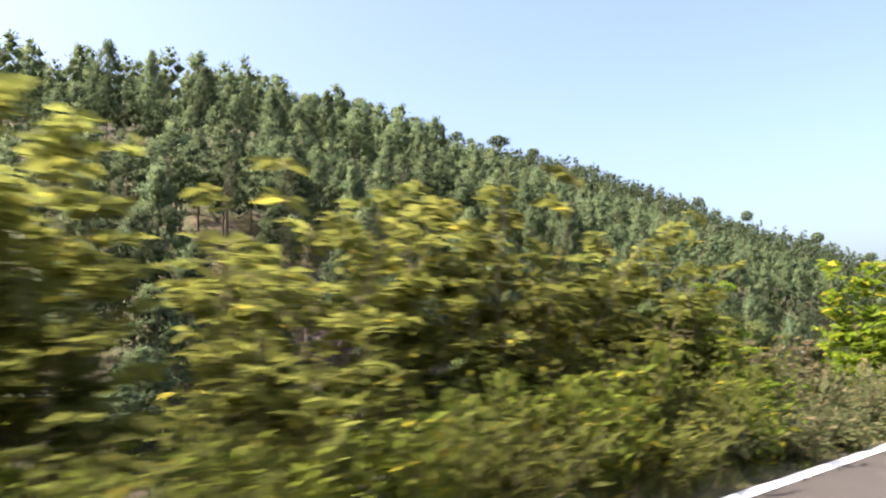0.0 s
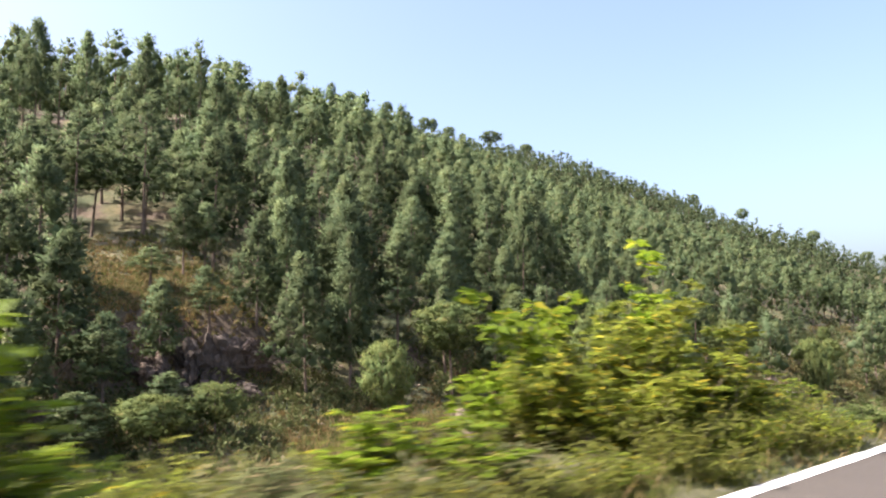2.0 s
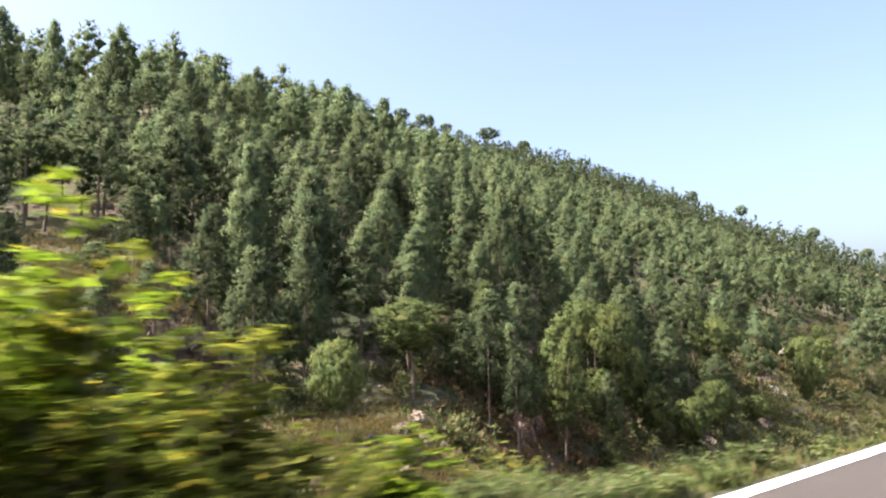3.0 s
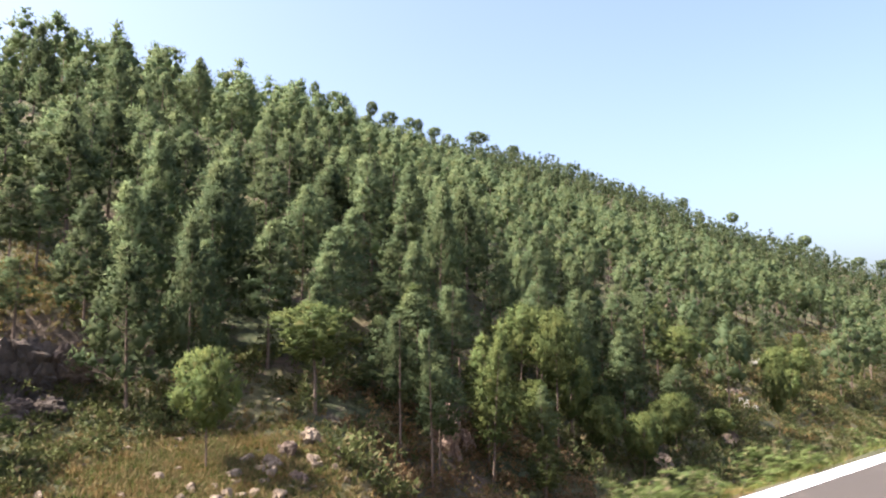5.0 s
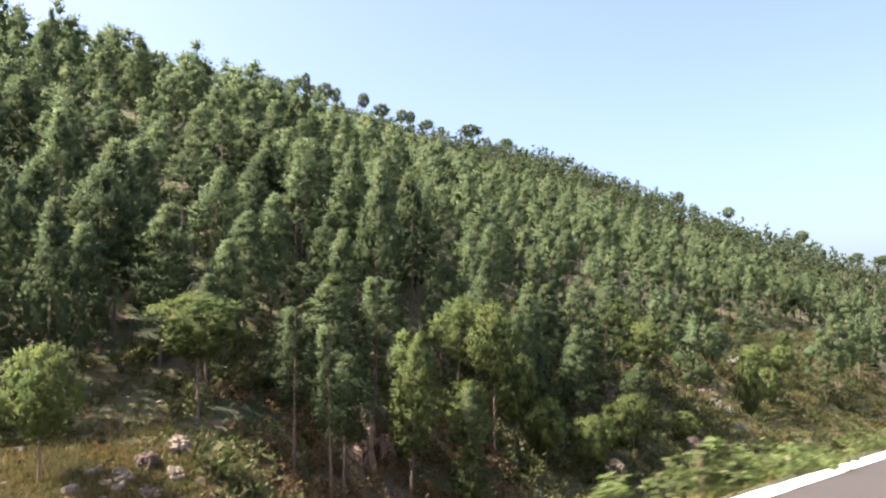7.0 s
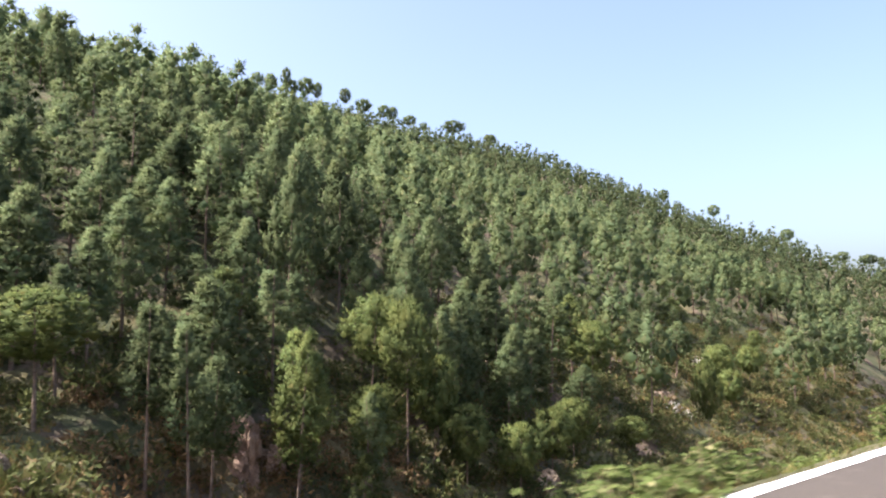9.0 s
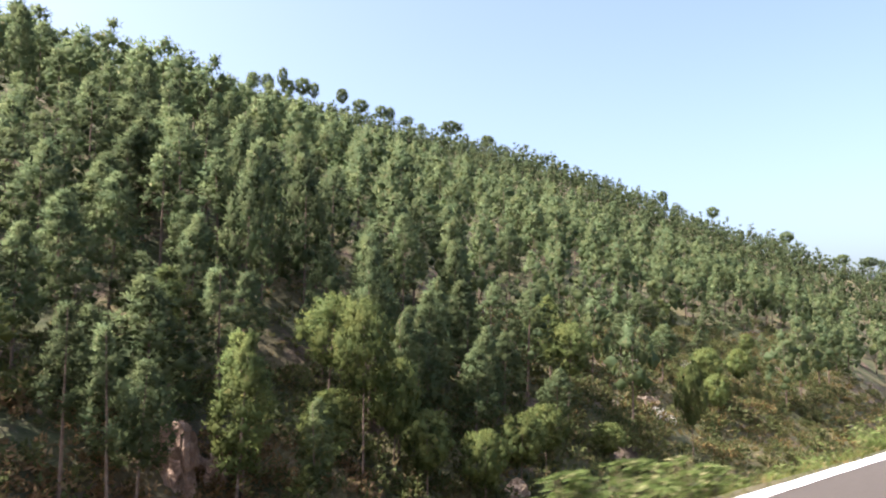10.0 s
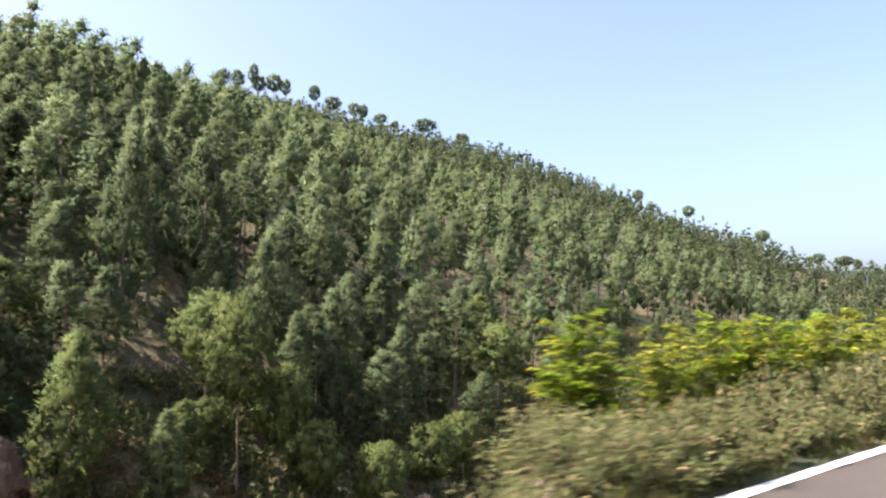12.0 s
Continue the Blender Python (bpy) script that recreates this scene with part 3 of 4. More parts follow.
# round-crowned pines standing free on the far ridge: bearing from the road, distance, height, width
RIDGE = [
    (59.55, 586.0, 26.4, 10.6), (58.53, 587.0, 27.2, 10.6), (57.43, 586.0, 32.3, 8.0), (57.09, 586.0, 24.7, 11.5), (55.97, 587.0, 28.1, 13.2),
    (55.16, 586.0, 25.9, 7.9), (53.08, 586.0, 24.7, 9.7), (51.67, 586.0, 21.5, 13.1), (50.18, 586.0, 20.3, 10.4), (49.48, 586.0, 21.3, 7.8),
    (48.23, 587.0, 16.2, 11.3), (47.11, 587.0, 13.9, 6.0), (44.95, 586.0, 19.7, 18.9), (42.21, 586.0, 17.5, 11.1), (17.3, 586.0, 13.7, 11.4),
    (16.6, 586.0, 13.3, 5.7), (18.77, 585.0, 13.4, 9.8), (22.02, 587.0, 17.2, 9.8), (15.5, 585.0, 10.3, 5.7), (26.55, 587.0, 17.1, 9.1),
    (29.87, 586.0, 16.6, 8.3)]
for th, d, h, w in RIDGE:
    plant("flat", 30 + d * math.cos(radians(th)), d * math.sin(radians(th)), h * 1.12, w)


# ---- rocks ----
# dark rock, with the shade on the rock face mixed into its colour
ROCK_DARK = plain("dark_shaded_rock", (0.06, 0.046, 0.035), (0.115, 0.085, 0.062), 0.9, 0.95, 1.0, 0.25, (0.045, 0.04, 0.035))
ROCK_BROWN = plain("brown_rock", (0.10, 0.07, 0.052), (0.19, 0.14, 0.105), 0.8, 0.93, 1.0, 0.25, (0.06, 0.045, 0.035))


def rock(name, seed, size, stretch, mat, label, x, y, sink=0.3, turn=0):
    """A cracked boulder or outcrop: facets cut by random planes."""
    rng = np.random.default_rng(seed)
    bm = bmesh.new()
    bmesh.ops.create_icosphere(bm, subdivisions=5 if size > 2.0 else 4 if size > 0.95 else 3, radius=1.0)
    cuts = [(Vector(unit(rng.normal(size=3))), 0.52 + 0.38 * rng.random()) for _ in range(22)]
    for v in bm.verts:
        for n, d in cuts:
            over = v.co.dot(n) - d
            if over > 0:
                v.co -= n * over * 0.92
        near = noise.voronoi(v.co * 1.9 + Vector((0, 0, seed)), distance_metric="DISTANCE", exponent=2.5)[0]
        v.co -= v.co.normalized() * (0.16 * max(0, 1 - (near[1] - near[0]) / 0.16) + 0.16 * noise.cell(v.co * 2.3 + Vector((seed, seed, 0))) if size > 0.95 else 0)
        v.co += v.co.normalized() * (0.10 * noise.noise(v.co * 2.1 + Vector((seed, 0, 0))) + 0.045 * noise.noise(v.co * 6 + Vector((0, seed, 0))))
    for v in bm.verts:
        v.co = Vector(a * b * size for a, b in zip(v.co, stretch))
    me = bpy.data.meshes.new(name)
    bm.to_mesh(me)
    bm.free()
    me.materials.append(mat)
    ob = new(name, me)
    ob.matrix_basis = pose(x, y, ground(x, y) + size * stretch[2] * (1 - 2 * sink) * 0.5, rng.normal() * 6, rng.normal() * 6, turn)
    return tagged(ob, label, "rock", "rocks on the slope")


rock("rock_outcrop", 3, 3.5, (0.72, 0.7, 1.35), ROCK_RED, "tall reddish rock outcrop between pine trunks", 87.4, 62.8, 0.28, 20)
rock("rock_outcrop", 4, 2.2, (0.9, 0.7, 1.0), ROCK_RED, "reddish-brown rock beside the tall outcrop", 90.4, 63.2, 0.35, 70)
for k, (x, y, size, tall) in enumerate(((50.4, 72.0, 2.4, 1.1), (47.4, 71.6, 2.9, 1.3), (44.0, 71.8, 2.8, 1.3), (40.6, 71.8, 2.5, 1.2), (37.4, 72.2, 2.2, 1.1), (48.6, 69.4, 1.9, 1.0), (45.2, 69.4, 2.2, 1.1), (42.0, 69.4, 1.9, 1.0), (46.8, 66.6, 1.2, 0.8))):
    rock("rock_outcrop", 50 + k, size, (1.1, 0.75, tall), ROCK_DARK if k % 3 else ROCK_BROWN, "cracked dark brown rock face under the grass ledge", x, y, 0.38, 24 * k)
rock("rock_outcrop", 7, 1.9, (0.9, 0.7, 1.2), ROCK_BROWN, "reddish-brown rock standing among the trees", 29.3, 66.0, 0.38, 30)
rock("rock_outcrop", 8, 2.4, (1.2, 0.8, 0.8), ROCK_GREY, "grey rock on the open scrub slope", 175.7, 74.4, 0.35, 0)
rock("rock_outcrop", 9, 3.0, (0.7, 0.7, 1.4), ROCK_RED, "bare reddish scar of rock among the pines", 207.0, 106.5, 0.4, 0)
rock("rock_outcrop", 10, 2.3, (1.2, 0.8, 0.9), ROCK_GREY, "grey mossy rock on the shaded slope", 126.0, 60.0, 0.4, 40)
rock("rock_outcrop", 14, 2.2, (0.9, 0.8, 1.1), ROCK_GREY, "dark grey rock on the shaded slope", 133.0, 57.5, 0.4, 80)
rock("rock_outcrop", 15, 2.0, (0.8, 0.7, 1.3), ROCK_BROWN, "brown slab of rock on the shaded slope", 116.5, 56.0, 0.4, 25)
rock("rock_outcrop", 16, 1.8, (1.3, 0.7, 0.8), ROCK_GREY, "grey rock beside pale scrub on the open slope", 181.0, 78.5, 0.4, 60)
for k, (x, y, size) in enumerate(((61.5, 55.5, 1.3), (63.5, 56.5, 1.6), (65.0, 54.6, 1.1), (62.6, 53.2, 1.0), (66.5, 57.5, 1.5), (68.0, 55.5, 1.2), (60.0, 52.0, 1.0), (55.5, 51.6, 1.1))):
    rock("rock_outcrop", 30 + k, size, (0.9, 0.8, 0.75), ROCK_BROWN if k % 2 else ROCK_GREY, "cracked brown rock breaking through the grass slope", x, y, 0.46, 37 * k)
random.seed(5)
for k in range(46):
    x, y, s = random.gauss(57, 5.5), random.gauss(53.6, 2.0), random.uniform(0.2, 0.7)
    rock("boulder", 100 + k, s, (random.uniform(0.8, 1.3), random.uniform(0.6, 1.0), random.uniform(0.6, 1.1)), ROCK_GREY, "pale brown boulder on the dry grass slope", x, y, 0.3, random.random() * 360)
for k in range(40):
    x, y, s = random.uniform(38, 235), random.uniform(60, 82), random.uniform(0.25, 0.7)
    rock("boulder", 200 + k, s, (random.uniform(0.8, 1.3), random.uniform(0.6, 1.0), random.uniform(0.6, 1.1)), ROCK_GREY, "grey boulder among scrub on the slope", x, y, 0.3, random.random() * 360)


# ---- undergrowth and dry grass on the slope ----
def scatter(name, mats, spots, build, label, category):
    vs, fs, slots, base = [], [], [], 0
    for x, y, size in spots:
        v, f, s = build(size)
        vs.append(v + (x, y, ground(x, y))), fs.append(f + base), slots.append(np.full(len(f), s))
        base += len(v)
    ob = new(name, mesh_of(name, np.concatenate(vs), np.concatenate(fs), mats, np.concatenate(slots)))
    return tagged(ob, label, category, kind="stuff")


rng = np.random.default_rng(77)


def scrub(size):
    n = 3 + int(size * 2.2 * rng.random())
    c = rng.normal(scale=0.45 * size, size=(n, 3)) * (1, 1, 0.3) + (0, 0, 0.35 * size)
    v, f = clumps_at(rng, c, np.full(n, 0.55 * size), 11, 2, 0.22 * size + 0.12, 0.12 * size + 0.05, 0.8, 0.0, 0.8)
    return v, f, 0


def tussock(size):
    n = 10
    root = rng.normal(scale=0.22, size=(n, 3)) * (size, size, 0)
    way = unit(rng.normal(scale=0.6, size=(n, 3)) * (1, 1, 0.2) + (0, 0, 1)) * size * (0.5 + 0.6 * rng.random((n, 1)))
    side = unit(np.cross(way, rng.normal(size=(n, 3)))) * 0.11 * size
    v = np.stack([root - side, root + side, root + way], 1).reshape(-1, 3)
    return v, np.arange(3 * n).reshape(-1, 3), 0 if rng.random() < 0.75 else 1


spots = []
while len(spots) < 1200:
    x, y = rng.uniform(20, 260), rng.uniform(40, 100)
    if in_sight(x, y) and (y > 36 or x > 84) and noise.noise(Vector((x / 9, y / 9, 2))) + (0.25 if x > 140 else 0) > -0.05 and not (((x - 56.5) / 12.5) ** 2 + ((y - 55) / 7.5) ** 2 < 1 or ((x - 42) / 9) ** 2 + ((y - 84) / 7) ** 2 < 1):
        spots.append((x, y, rng.uniform(0.5, 1.6) * (1.25 if x > 140 else 1)))
while len(spots) < 1900:
    x, y = rng.uniform(22, 60), rng.uniform(40, 72)
    if in_sight(x, y) and not ((x - 56.5) / 12.5) ** 2 + ((y - 55) / 7.5) ** 2 < 1:
        spots.append((x, y, rng.uniform(0.5, 1.7)))
while len(spots) < 2900:
    x, y = rng.uniform(84, 270), rng.uniform(30, 84)
    if in_sight(x, y, -4):
        spots.append((x, y, 0.6 + 2.6 * rng.random() ** 3))
for _ in range(420):
    spots.append((rng.uniform(105, 292), rng.uniform(44, 105), 1.1 + 1.9 * rng.random() ** 2))
for _ in range(420):
    spots.append((rng.uniform(185, 300), rng.uniform(66, 112), 1.0 + 1.6 * rng.random() ** 2))
for _ in range(700):
    spots.append((rng.uniform(68, 165), rng.uniform(42, 76), rng.uniform(1.0, 2.7)))
spots = [p for p in spots if not 72 < p[0] < 104 or not 50 < p[1] < 67 or rng.random() < 0.25 and not ((p[0] - 87) / 5) ** 2 + ((p[1] - 58) / 7) ** 2 < 1]
scatter("undergrowth", [SHRUB], spots, scrub, "olive-green scrub and bracken under the pines", "shrubs")
spots = [(rng.uniform(72, 106), rng.uniform(51, 67), rng.uniform(0.8, 1.9)) for _ in range(300)]
scatter("dead_bracken", [BRACKEN], spots, scrub, "reddish-brown dead bracken and twigs between the pine trunks", "shrubs")
spots = [(rng.uniform(150, 290), rng.uniform(62, 104), 0.5 + 2.0 * rng.random() ** 2) for _ in range(420)]
scatter("dry_scrub", [STRAW], spots, scrub, "tan dry scrub and dead twigs at the foot of the slope", "shrubs")
spots = [(rng.normal(x, 1.0), rng.normal(y, 0.8), rng.uniform(0.9, 1.5)) for x, y, n in ((175.6, 71.8, 12), (187.4, 85.2, 11), (181.0, 78.0, 4), (205.0, 84.0, 4)) for _ in range(n)]
scatter("pale_scrub", [BLOSSOM], spots, scrub, "pale whitish dry scrub on the slope", "shrubs")
spots = []
while len(spots) < 6000:
    x, y = rng.uniform(25, 240), rng.uniform(44, 105)
    if in_sight(x, y) and (open_ground(x, y) or rng.random() < 0.25) and noise.noise(Vector((x / 7, y / 7, 6))) > -0.25:
        spots.append((x, y, rng.uniform(0.35, 0.85)))
while len(spots) < 11500:
    x, y = rng.normal(56.5, 6), rng.normal(55, 4)
    if y > 47:
        spots.append((x, y, rng.uniform(0.35, 0.8)))
while len(spots) < 13500:
    spots.append((rng.normal(44, 5), rng.normal(81, 5), rng.uniform(0.35, 0.8)))
while len(spots) < 15500:
    spots.append((rng.uniform(160, 290), rng.uniform(64, 106), rng.uniform(0.5, 1.1)))
scatter("hill_grass", [STRAW, GRASS], spots, tussock, "tussocks of dry straw-coloured grass on the open slope", "grass")


# ---- roadside plants ----
def leaf_quads(root, way, up, length, width):
    """Pointed leaflets, folded along the midrib: four corners each."""
    side = unit(np.cross(way, up)) * width[:, None] / 2
    up = unit(up)
    mid = root + way * (0.45 * length)[:, None]
    tip = root + way * length[:, None] - up * (0.12 * length)[:, None]
    v = np.stack([root, mid + side + up * (0.18 * width)[:, None], tip, mid - side + up * (0.18 * width)[:, None]], 1)
    n = len(root)
    f = np.array(((0, 1, 2), (0, 2, 3)))[None] + 4 * np.arange(n)[:, None, None]
    return v.reshape(-1, 3), f.reshape(-1, 3)


def stems_mesh(paths, girth):
    vs, fs, base = [], [], 0
    for p in paths:
        n = len(p)
        for k, c in enumerate(p):
            r = girth * (1 - 0.8 * k / (n - 1))
            a = np.arange(3) * math.pi * 2 / 3
            vs.append(c + np.stack([np.cos(a) * r, np.sin(a) * r, 0 * a], -1))
        for k in range(n - 1):
            for j in range(3):
                a, b = base + 3 * k + j, base + 3 * k + (j + 1) % 3
                fs.append((a, b, b + 3, a + 3))
        base += 3 * n
    return np.concatenate(vs), np.array(fs)


def stem_paths(rng, height, spread_, count, lowest=0.6):
    paths = []
    for k in range(count):
        a, h = rng.random() * 6.28, height * (lowest + (1.02 - lowest) * rng.random() if k else 1.0)
        reach = spread_ * (0.25 + 0.75 * rng.random()) * (0.35 if k == 0 else 1)
        s = np.linspace(0, 1, 4)[:, None]
        wob = rng.normal(scale=0.035 * height, size=(4, 3)) * s
        paths.append(np.concatenate([np.cos(a) * reach * s ** 1.3 + 0.08 * np.cos(a), np.sin(a) * reach * s ** 1.3 + 0.08 * np.sin(a), h * s - 0.08 * (s == 0)], 1) + wob)
    return paths


def along(path, s):
    k = np.minimum((s * (len(path) - 1)).astype(int), len(path) - 2)
    u = (s * (len(path) - 1) - k)[:, None]
    return path[k] * (1 - u) + path[k + 1] * u


def compound_shrub(seed, height, spread_, stems, fronds, pairs, leaflet, mat, label, low=0.12, lowest=0.6):
    """A leafy sapling: several stems set with long feather-shaped leaves of paired leaflets."""
    rng = np.random.default_rng(seed)
    top = new("roadside_shrub")
    paths = stem_paths(rng, height, spread_, stems, lowest)
    ribs, vs, fs, base = [], [], [], 0
    for p in paths:
        for s in low + (1 - low) * rng.random(fronds) ** 0.8:
            o = along(p, np.array([s]))[0]
            a, l = rng.random() * 6.28, leaflet * pairs * (0.42 + 0.22 * rng.random()) * (1.12 - 0.5 * s)
            out = np.array((math.cos(a), math.sin(a), 0.5 + 0.9 * s * rng.random()))
            out /= np.linalg.norm(out)
            u = np.linspace(0, 1, 3)[:, None]
            rib = o + out * l * u - np.array((0, 0, 0.36 * l)) * u ** 2
            ribs.append(rib)
            u = np.repeat(np.linspace(0.18, 1.0, pairs), 2)
            root = along(rib, np.minimum(u, 0.999))
            across = np.array((-math.sin(a), math.cos(a), 0)) * np.tile((1, -1), pairs)[:, None]
            way = unit(across + out * 0.45 + rng.normal(scale=0.25, size=across.shape) - (0, 0, 0.3))
            size = leaflet * (0.75 + 0.4 * rng.random(2 * pairs)) * (1 - 0.25 * np.abs(u - 0.5))
            v, f = leaf_quads(root, way, np.tile((0, 0, 1.0), (2 * pairs, 1)) + rng.normal(scale=0.55, size=across.shape), size, size * 0.52)
            vs.append(v), fs.append(f + base)
            base += len(v)
    v, f = stems_mesh(paths, 0.016)
    tagged(part("stem", mesh_of("stem", v, f, [STEM], flat=False), top), kind="stuff")
    v, f = stems_mesh(ribs, 0.004)
    tagged(part("leaf_stalk", mesh_of("leaf_stalk", v, f, [STEM], flat=False), top), kind="stuff")
    tagged(part("foliage", mesh_of("foliage", np.concatenate(vs), np.concatenate(fs), [mat]), top), kind="stuff")
    return tagged(top, label, "shrub", "shrubs along the road")


def weed_bush(seed, height, spread_, stems, leaves, leaflet, mat, label):
    """A tangle of upright stems with small simple leaves all round."""
    rng = np.random.default_rng(seed)
    top = new("roadside_weed")
    paths = stem_paths(rng, height, spread_, stems)
    vs, fs, base = [], [], 0
    for p in paths:
        s = 0.08 + 0.92 * rng.random(leaves)
        root = along(p, s * 0.999) + rng.normal(scale=0.06, size=(leaves, 3))
        way = unit(rng.normal(size=(leaves, 3)) + (0, 0, 0.35))
        size = leaflet * (0.6 + 0.8 * rng.random(leaves))
        v, f = leaf_quads(root, way, rng.normal(scale=0.5, size=(leaves, 3)) + (0, 0, 1), size, size * (0.3 + 0.2 * rng.random(leaves)))
        vs.append(v), fs.append(f + base)
        base += len(v)
    v, f = stems_mesh(paths, 0.008)
    tagged(part("stem", mesh_of("stem", v, f, [STEM], flat=False), top), kind="stuff")
    tagged(part("foliage", mesh_of("foliage", np.concatenate(vs), np.concatenate(fs), [mat]), top), kind="stuff")
    return tagged(top, label, "weed", "weeds along the road")


def grow(protos, spots):
    """Copies of the plants at (x, y, height) beside the road."""
    first = set()
    for x, y, h in spots:
        ob, ref = protos[random.randrange(len(protos))]
        m = pose(x, y, ground(x, y) - 0.03, random.gauss(0, 3), random.gauss(0, 3), random.random() * 360)
        if ob.name in first:
            ob = copy_thing(ob, m)
        else:
            first.add(ob.name)
            ob.matrix_basis = m
        k = h / ref
        ob.scale = (max(0.7, k) * random.uniform(0.9, 1.15),) * 2 + (k,)
    for ob, _ in protos:
        if ob.name not in first:
            for o in (*ob.children_recursive, ob):
                bpy.data.objects.remove(o)


random.seed(9)
YOUNG = "leafy sapling with bright yellow-green feather-shaped leaves at the roadside"
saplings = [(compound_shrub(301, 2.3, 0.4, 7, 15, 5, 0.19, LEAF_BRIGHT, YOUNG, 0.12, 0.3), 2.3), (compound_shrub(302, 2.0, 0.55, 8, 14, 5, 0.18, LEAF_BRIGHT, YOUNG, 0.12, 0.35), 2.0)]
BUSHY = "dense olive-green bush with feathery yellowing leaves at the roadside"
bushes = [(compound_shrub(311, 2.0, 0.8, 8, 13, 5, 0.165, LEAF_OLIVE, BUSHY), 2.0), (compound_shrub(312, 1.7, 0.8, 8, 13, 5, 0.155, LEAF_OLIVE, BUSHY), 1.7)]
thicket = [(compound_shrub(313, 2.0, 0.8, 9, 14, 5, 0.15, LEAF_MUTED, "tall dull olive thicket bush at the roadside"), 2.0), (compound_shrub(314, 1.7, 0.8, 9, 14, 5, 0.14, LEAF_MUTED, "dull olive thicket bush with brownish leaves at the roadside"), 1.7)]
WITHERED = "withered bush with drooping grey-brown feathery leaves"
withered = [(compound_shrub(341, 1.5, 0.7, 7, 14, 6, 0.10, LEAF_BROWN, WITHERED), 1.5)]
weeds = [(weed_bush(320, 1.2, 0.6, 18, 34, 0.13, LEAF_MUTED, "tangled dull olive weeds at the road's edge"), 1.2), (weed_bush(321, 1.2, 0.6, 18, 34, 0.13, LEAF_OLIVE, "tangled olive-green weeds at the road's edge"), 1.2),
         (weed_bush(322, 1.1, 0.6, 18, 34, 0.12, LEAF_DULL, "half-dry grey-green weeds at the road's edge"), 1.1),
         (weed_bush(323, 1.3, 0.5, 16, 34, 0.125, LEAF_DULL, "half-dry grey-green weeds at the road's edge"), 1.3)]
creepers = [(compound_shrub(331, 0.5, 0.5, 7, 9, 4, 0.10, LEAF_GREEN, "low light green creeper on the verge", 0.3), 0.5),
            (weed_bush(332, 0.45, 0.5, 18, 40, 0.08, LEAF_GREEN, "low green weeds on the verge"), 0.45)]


def tips(*spots):
    """Spots (x, y, height of the tip over the road) as (x, y, height of the plant)."""
    return [(x, y, z - ground(x, y)) for x, y, z in spots]


grow(saplings, tips((11.75, 3.8, 2.2), (12.5, 3.7, 1.0), (11.3, 3.7, 0.95), (11.7, 4.2, 1.2), (19.0, 4.4, 2.0), (17.7, 5.5, 1.5), (18.4, 5.5, 1.55), (19.5, 4.9, 1.45), (8.1, 4.4, 1.7), (7.3, 3.7, 1.0), (11.5, 3.6, 1.05), (14.9, 4.2, 0.65), (15.5, 3.8, 0.55), (20.9, 3.8, 0.5),
                    (78.3, 4.7, 1.35), (81.0, 4.4, 1.4), (82.7, 4.4, 1.4), (84.0, 4.3, 1.45)))
grow(thicket, tips((-1.2, 4.6, 2.3), (0.3, 4.7, 2.6), (1.4, 4.5, 2.55), (2.6, 4.7, 2.3), (3.9, 4.5, 2.45), (4.6, 4.3, 2.45), (3.3, 4.0, 1.5), (5.3, 4.5, 2.0), (6.2, 4.5, 1.8), (0.8, 3.9, 1.6), (2.2, 3.9, 1.5), (6.9, 4.3, 2.35), (6.4, 4.0, 1.4), (7.4, 4.2, 1.3), (5.2, 3.9, 1.3)))
grow(bushes, tips((7.2, 4.7, 1.4), (17.3, 4.6, 1.1), (17.8, 4.3, 1.25), (18.3, 4.3, 1.45),
                  (18.9, 4.6, 1.6), (19.5, 4.3, 1.2), (18.0, 3.7, 0.9), (18.9, 3.7, 0.95), (17.6, 3.8, 0.8), (19.9, 4.0, 0.75),
                  (78.6, 4.8, 1.1), (79.9, 4.6, 1.2), (80.7, 4.7, 1.3), (81.8, 4.5, 1.35), (82.6, 4.8, 1.3), (83.5, 4.5, 1.4), (85.0, 4.5, 1.5), (87.0, 4.6, 1.6), (89.5, 4.7, 1.7), (92.0, 4.8, 1.9)))
grow(withered, tips((9.2, 5.1, 1.3), (8.4, 4.9, 1.15), (11.2, 4.7, 0.95), (9.9, 4.8, 0.9), (6.2, 5.0, 1.5)))
row = [(x + random.uniform(-0.3, 0.3), 3.1 + 1.3 * random.random(), 0.6 + 0.5 * random.random()) for x in np.arange(-2, 8.6, 0.6)]
row += [(x, 3.1 + 1.3 * random.random(), 0.4 + 0.25 * random.random()) for x in np.arange(17.2, 20.2, 0.4)]
row += [(random.uniform(8, 22), random.uniform(4.2, 5.4), 0.3 + 0.2 * random.random()) for _ in range(22)]
row += [(x, 2.85 + 0.5 * random.random(), 0.3 + 0.2 * random.random()) for x in np.arange(10.6, 20, 0.5)]
row += [(x, 2.9 + 0.4 * random.random(), 0.6 + 0.35 * random.random()) for x in np.arange(-1.5, 6.5, 0.45)]
grow(weeds[:2], row)
row = [(x, 2.85 + 0.4 * random.random(), 0.35 + 0.25 * random.random()) for x in np.arange(5.6, 10.6, 0.5)]
row += [(x, 3.0 + 1.2 * random.random(), 0.45 + 0.35 * random.random()) for x in np.arange(8.2, 10.8, 0.4)]
row += [(x, 3.3 + 0.9 * random.random(), 0.25 + 0.2 * random.random()) for x in np.arange(12.2, 15.8, 0.4)]
for x in np.arange(76.0, 96, 0.42):
    y = 3.0 + 1.4 * random.random()
    row.append((x + 1.1 * (y - 3), y, min(1.3, 0.3 + 0.3 * random.random() + 0.055 * (x - 76))))
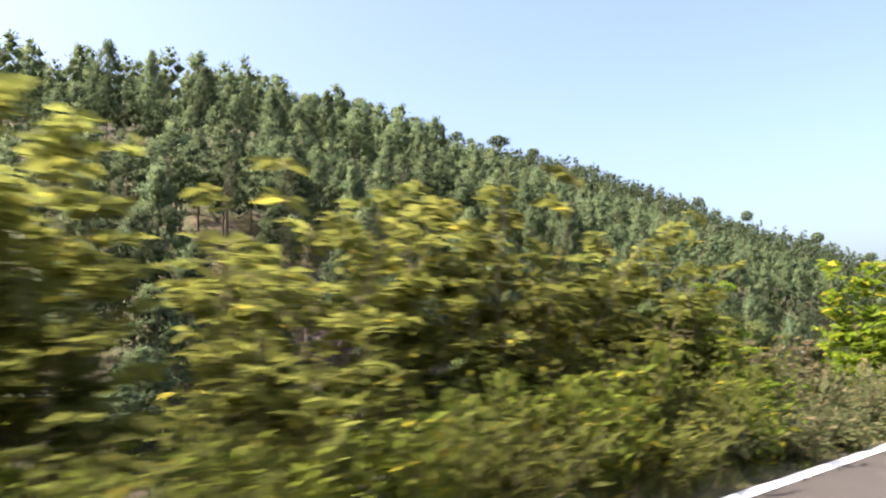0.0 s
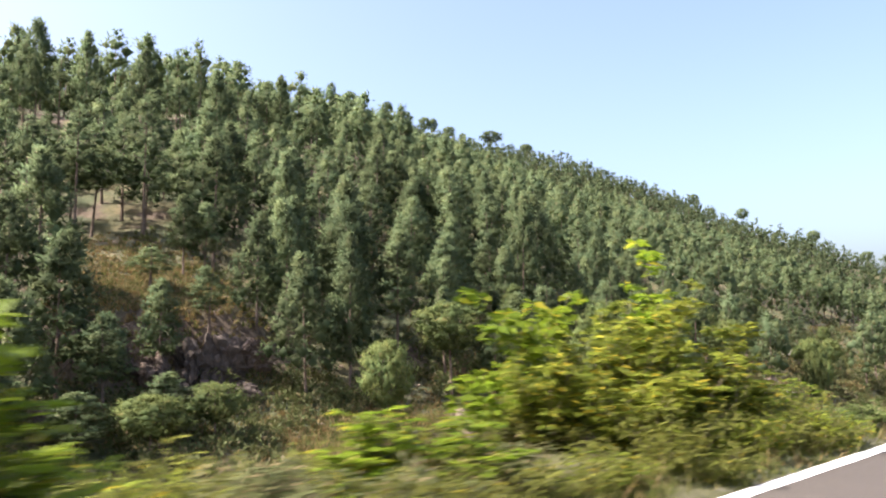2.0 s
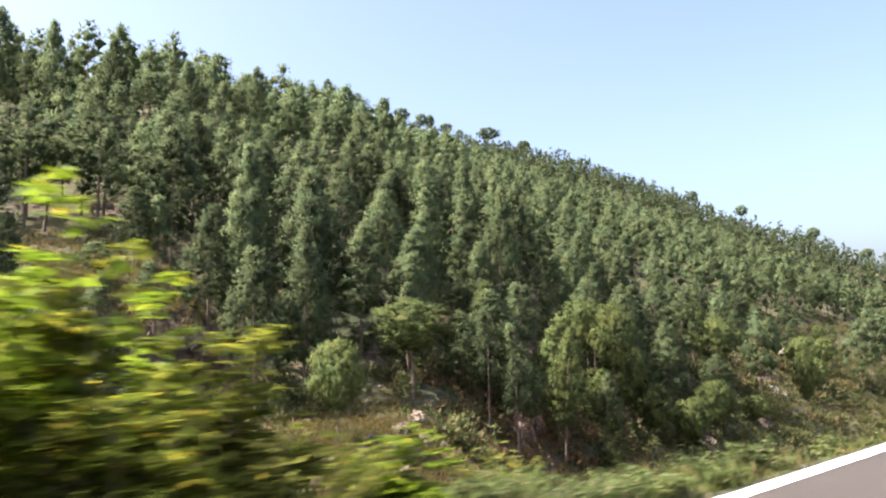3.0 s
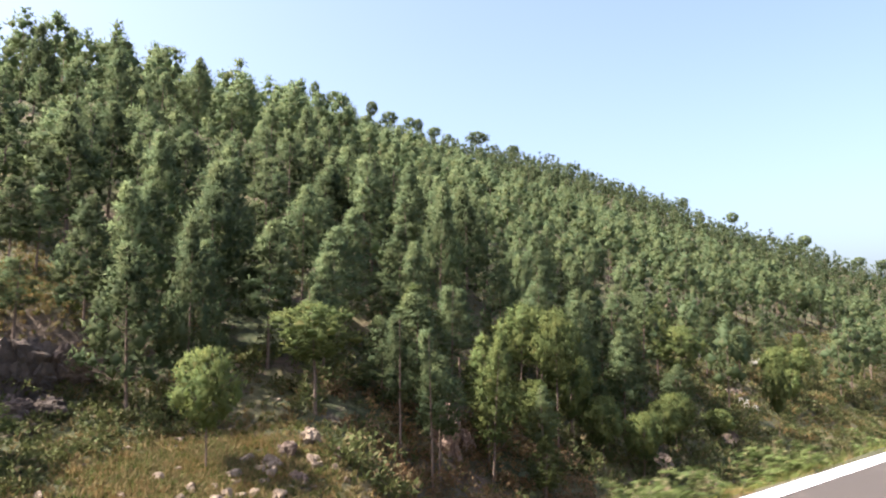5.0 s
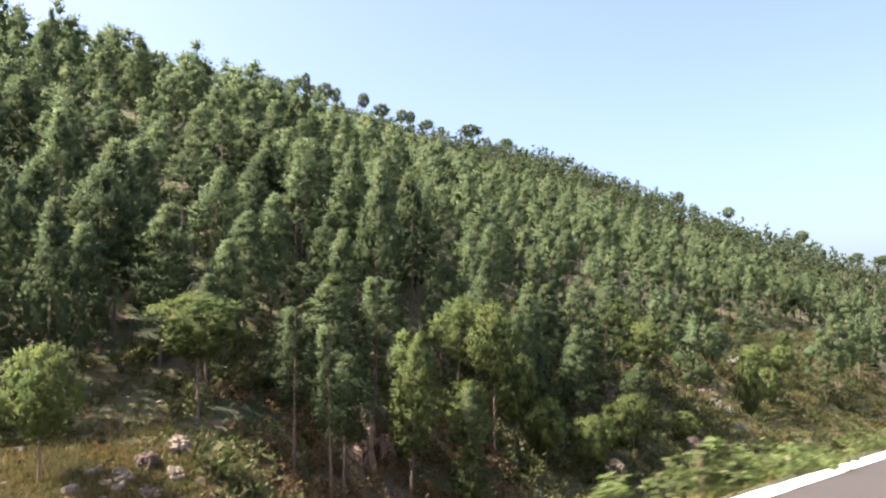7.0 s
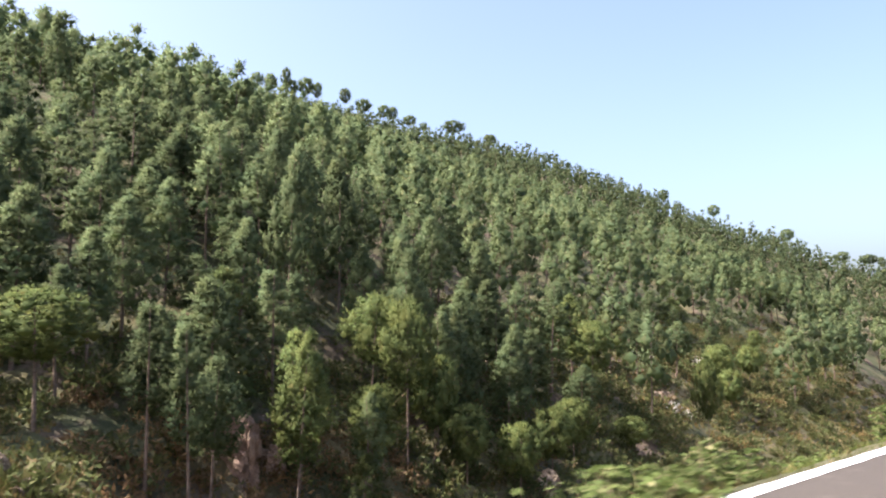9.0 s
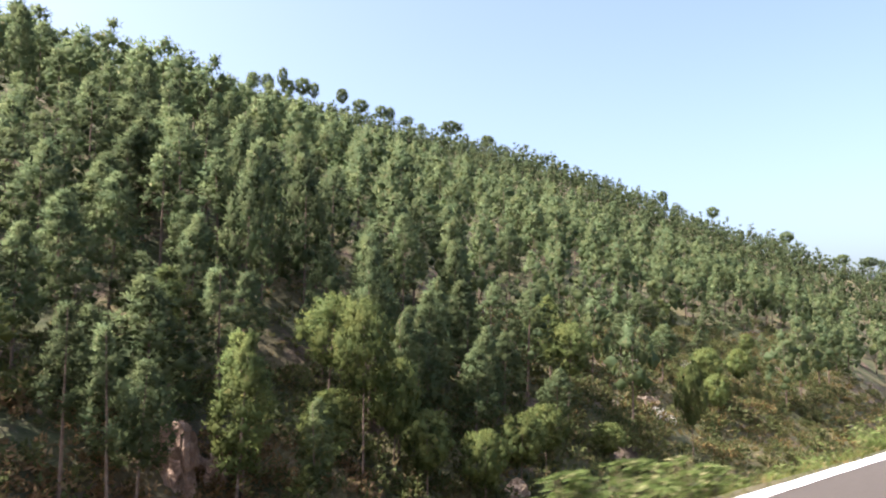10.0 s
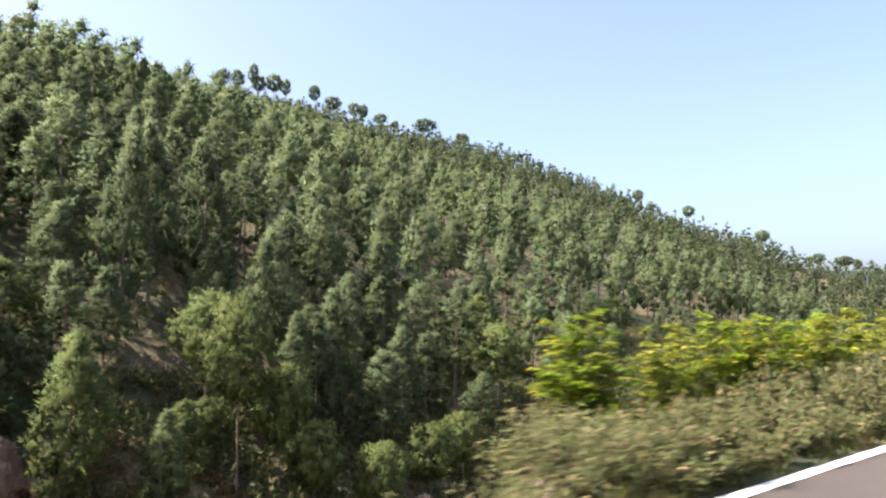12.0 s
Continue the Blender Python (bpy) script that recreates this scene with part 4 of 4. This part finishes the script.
row += [(x + random.uniform(-0.15, 0.15), y + random.uniform(-0.15, 0.15), 0.4 + 0.14 * random.random()) for x in (74.8, 75.2, 75.7, 76.2, 76.7, 77.2, 77.7) for y in (3.05, 3.55, 4.05, 4.55)]
row += [(random.uniform(78.5, 84), random.uniform(4.9, 5.8), 0.7 + 0.4 * random.random()) for _ in range(9)]
row += [(x + random.uniform(-0.2, 0.2), 2.82 + 0.3 * random.random(), 0.28 + 0.35 * random.random()) for x in np.arange(77, 96, 0.45)]
row += [(random.uniform(73.2, 76.4), random.uniform(2.95, 5.4), 0.28 + 0.24 * random.random()) for _ in range(30)]
row += [(random.uniform(74, 79), random.uniform(4.4, 6.4), 0.35 + 0.3 * random.random()) for _ in range(26)]
row += [(random.uniform(79, 150), random.uniform(4.9, 10), 0.5 + 0.4 * random.random()) for _ in range(34)]
grow(weeds[2:], row)
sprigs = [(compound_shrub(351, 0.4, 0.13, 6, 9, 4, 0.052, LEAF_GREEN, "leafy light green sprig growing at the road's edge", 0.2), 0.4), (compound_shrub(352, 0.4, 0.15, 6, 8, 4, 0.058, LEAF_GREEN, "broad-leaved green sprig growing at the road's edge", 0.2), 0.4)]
grow(sprigs, tips(*((x + dx, 3.02 + dy, z - 0.3 * abs(dx)) for x, z in ((34.7, 0.2), (36.6, 0.2), (47.2, 0.3), (48.4, 0.18), (58.2, 0.22), (59.5, 0.28), (63.9, 0.26), (64.8, 0.28), (65.5, 0.12), (70.6, 0.2)) for dx, dy in ((0, 0), (0.22, 0.12), (-0.2, 0.08)))))
row = [(x + random.uniform(-0.3, 0.3), 2.85 + 0.6 * random.random(), 0.16 + 0.15 * random.random()) for x in np.arange(20.4, 26, 0.5)]
row += [(x + random.uniform(-0.4, 0.4), 2.8 + 0.6 * random.random(), 0.14 + 0.26 * random.random() ** 1.5) for x in np.arange(26, 74, 0.5)]
grow(creepers, row)


def blades(size):
    n = 9
    root = rng.normal(scale=0.06, size=(n, 3)) * (1, 1, 0)
    way = unit(rng.normal(scale=0.45, size=(n, 3)) * (1, 1, 0.2) + (0, 0, 1)) * size * (0.5 + 0.7 * rng.random((n, 1)))
    side = unit(np.cross(way, rng.normal(size=(n, 3)))) * 0.009
    v = np.stack([root - side, root + side, root + way], 1).reshape(-1, 3)
    return v, np.arange(3 * n).reshape(-1, 3), 0 if rng.random() < 0.85 else 1


spots = []
while len(spots) < 4800:
    x = rng.uniform(-3, 98)
    y = 2.62 + abs(rng.normal(scale=0.6))
    tall = 0.07 + 0.1 * rng.random() if x > 21 else 0.09 + 0.14 * rng.random()
    spots.append((x, y, tall * (0.55 if y < 2.8 else 1)))
scatter("verge_grass", [GRASS, STRAW], spots, blades, "green and straw-coloured grass along the road's edge", "grass")
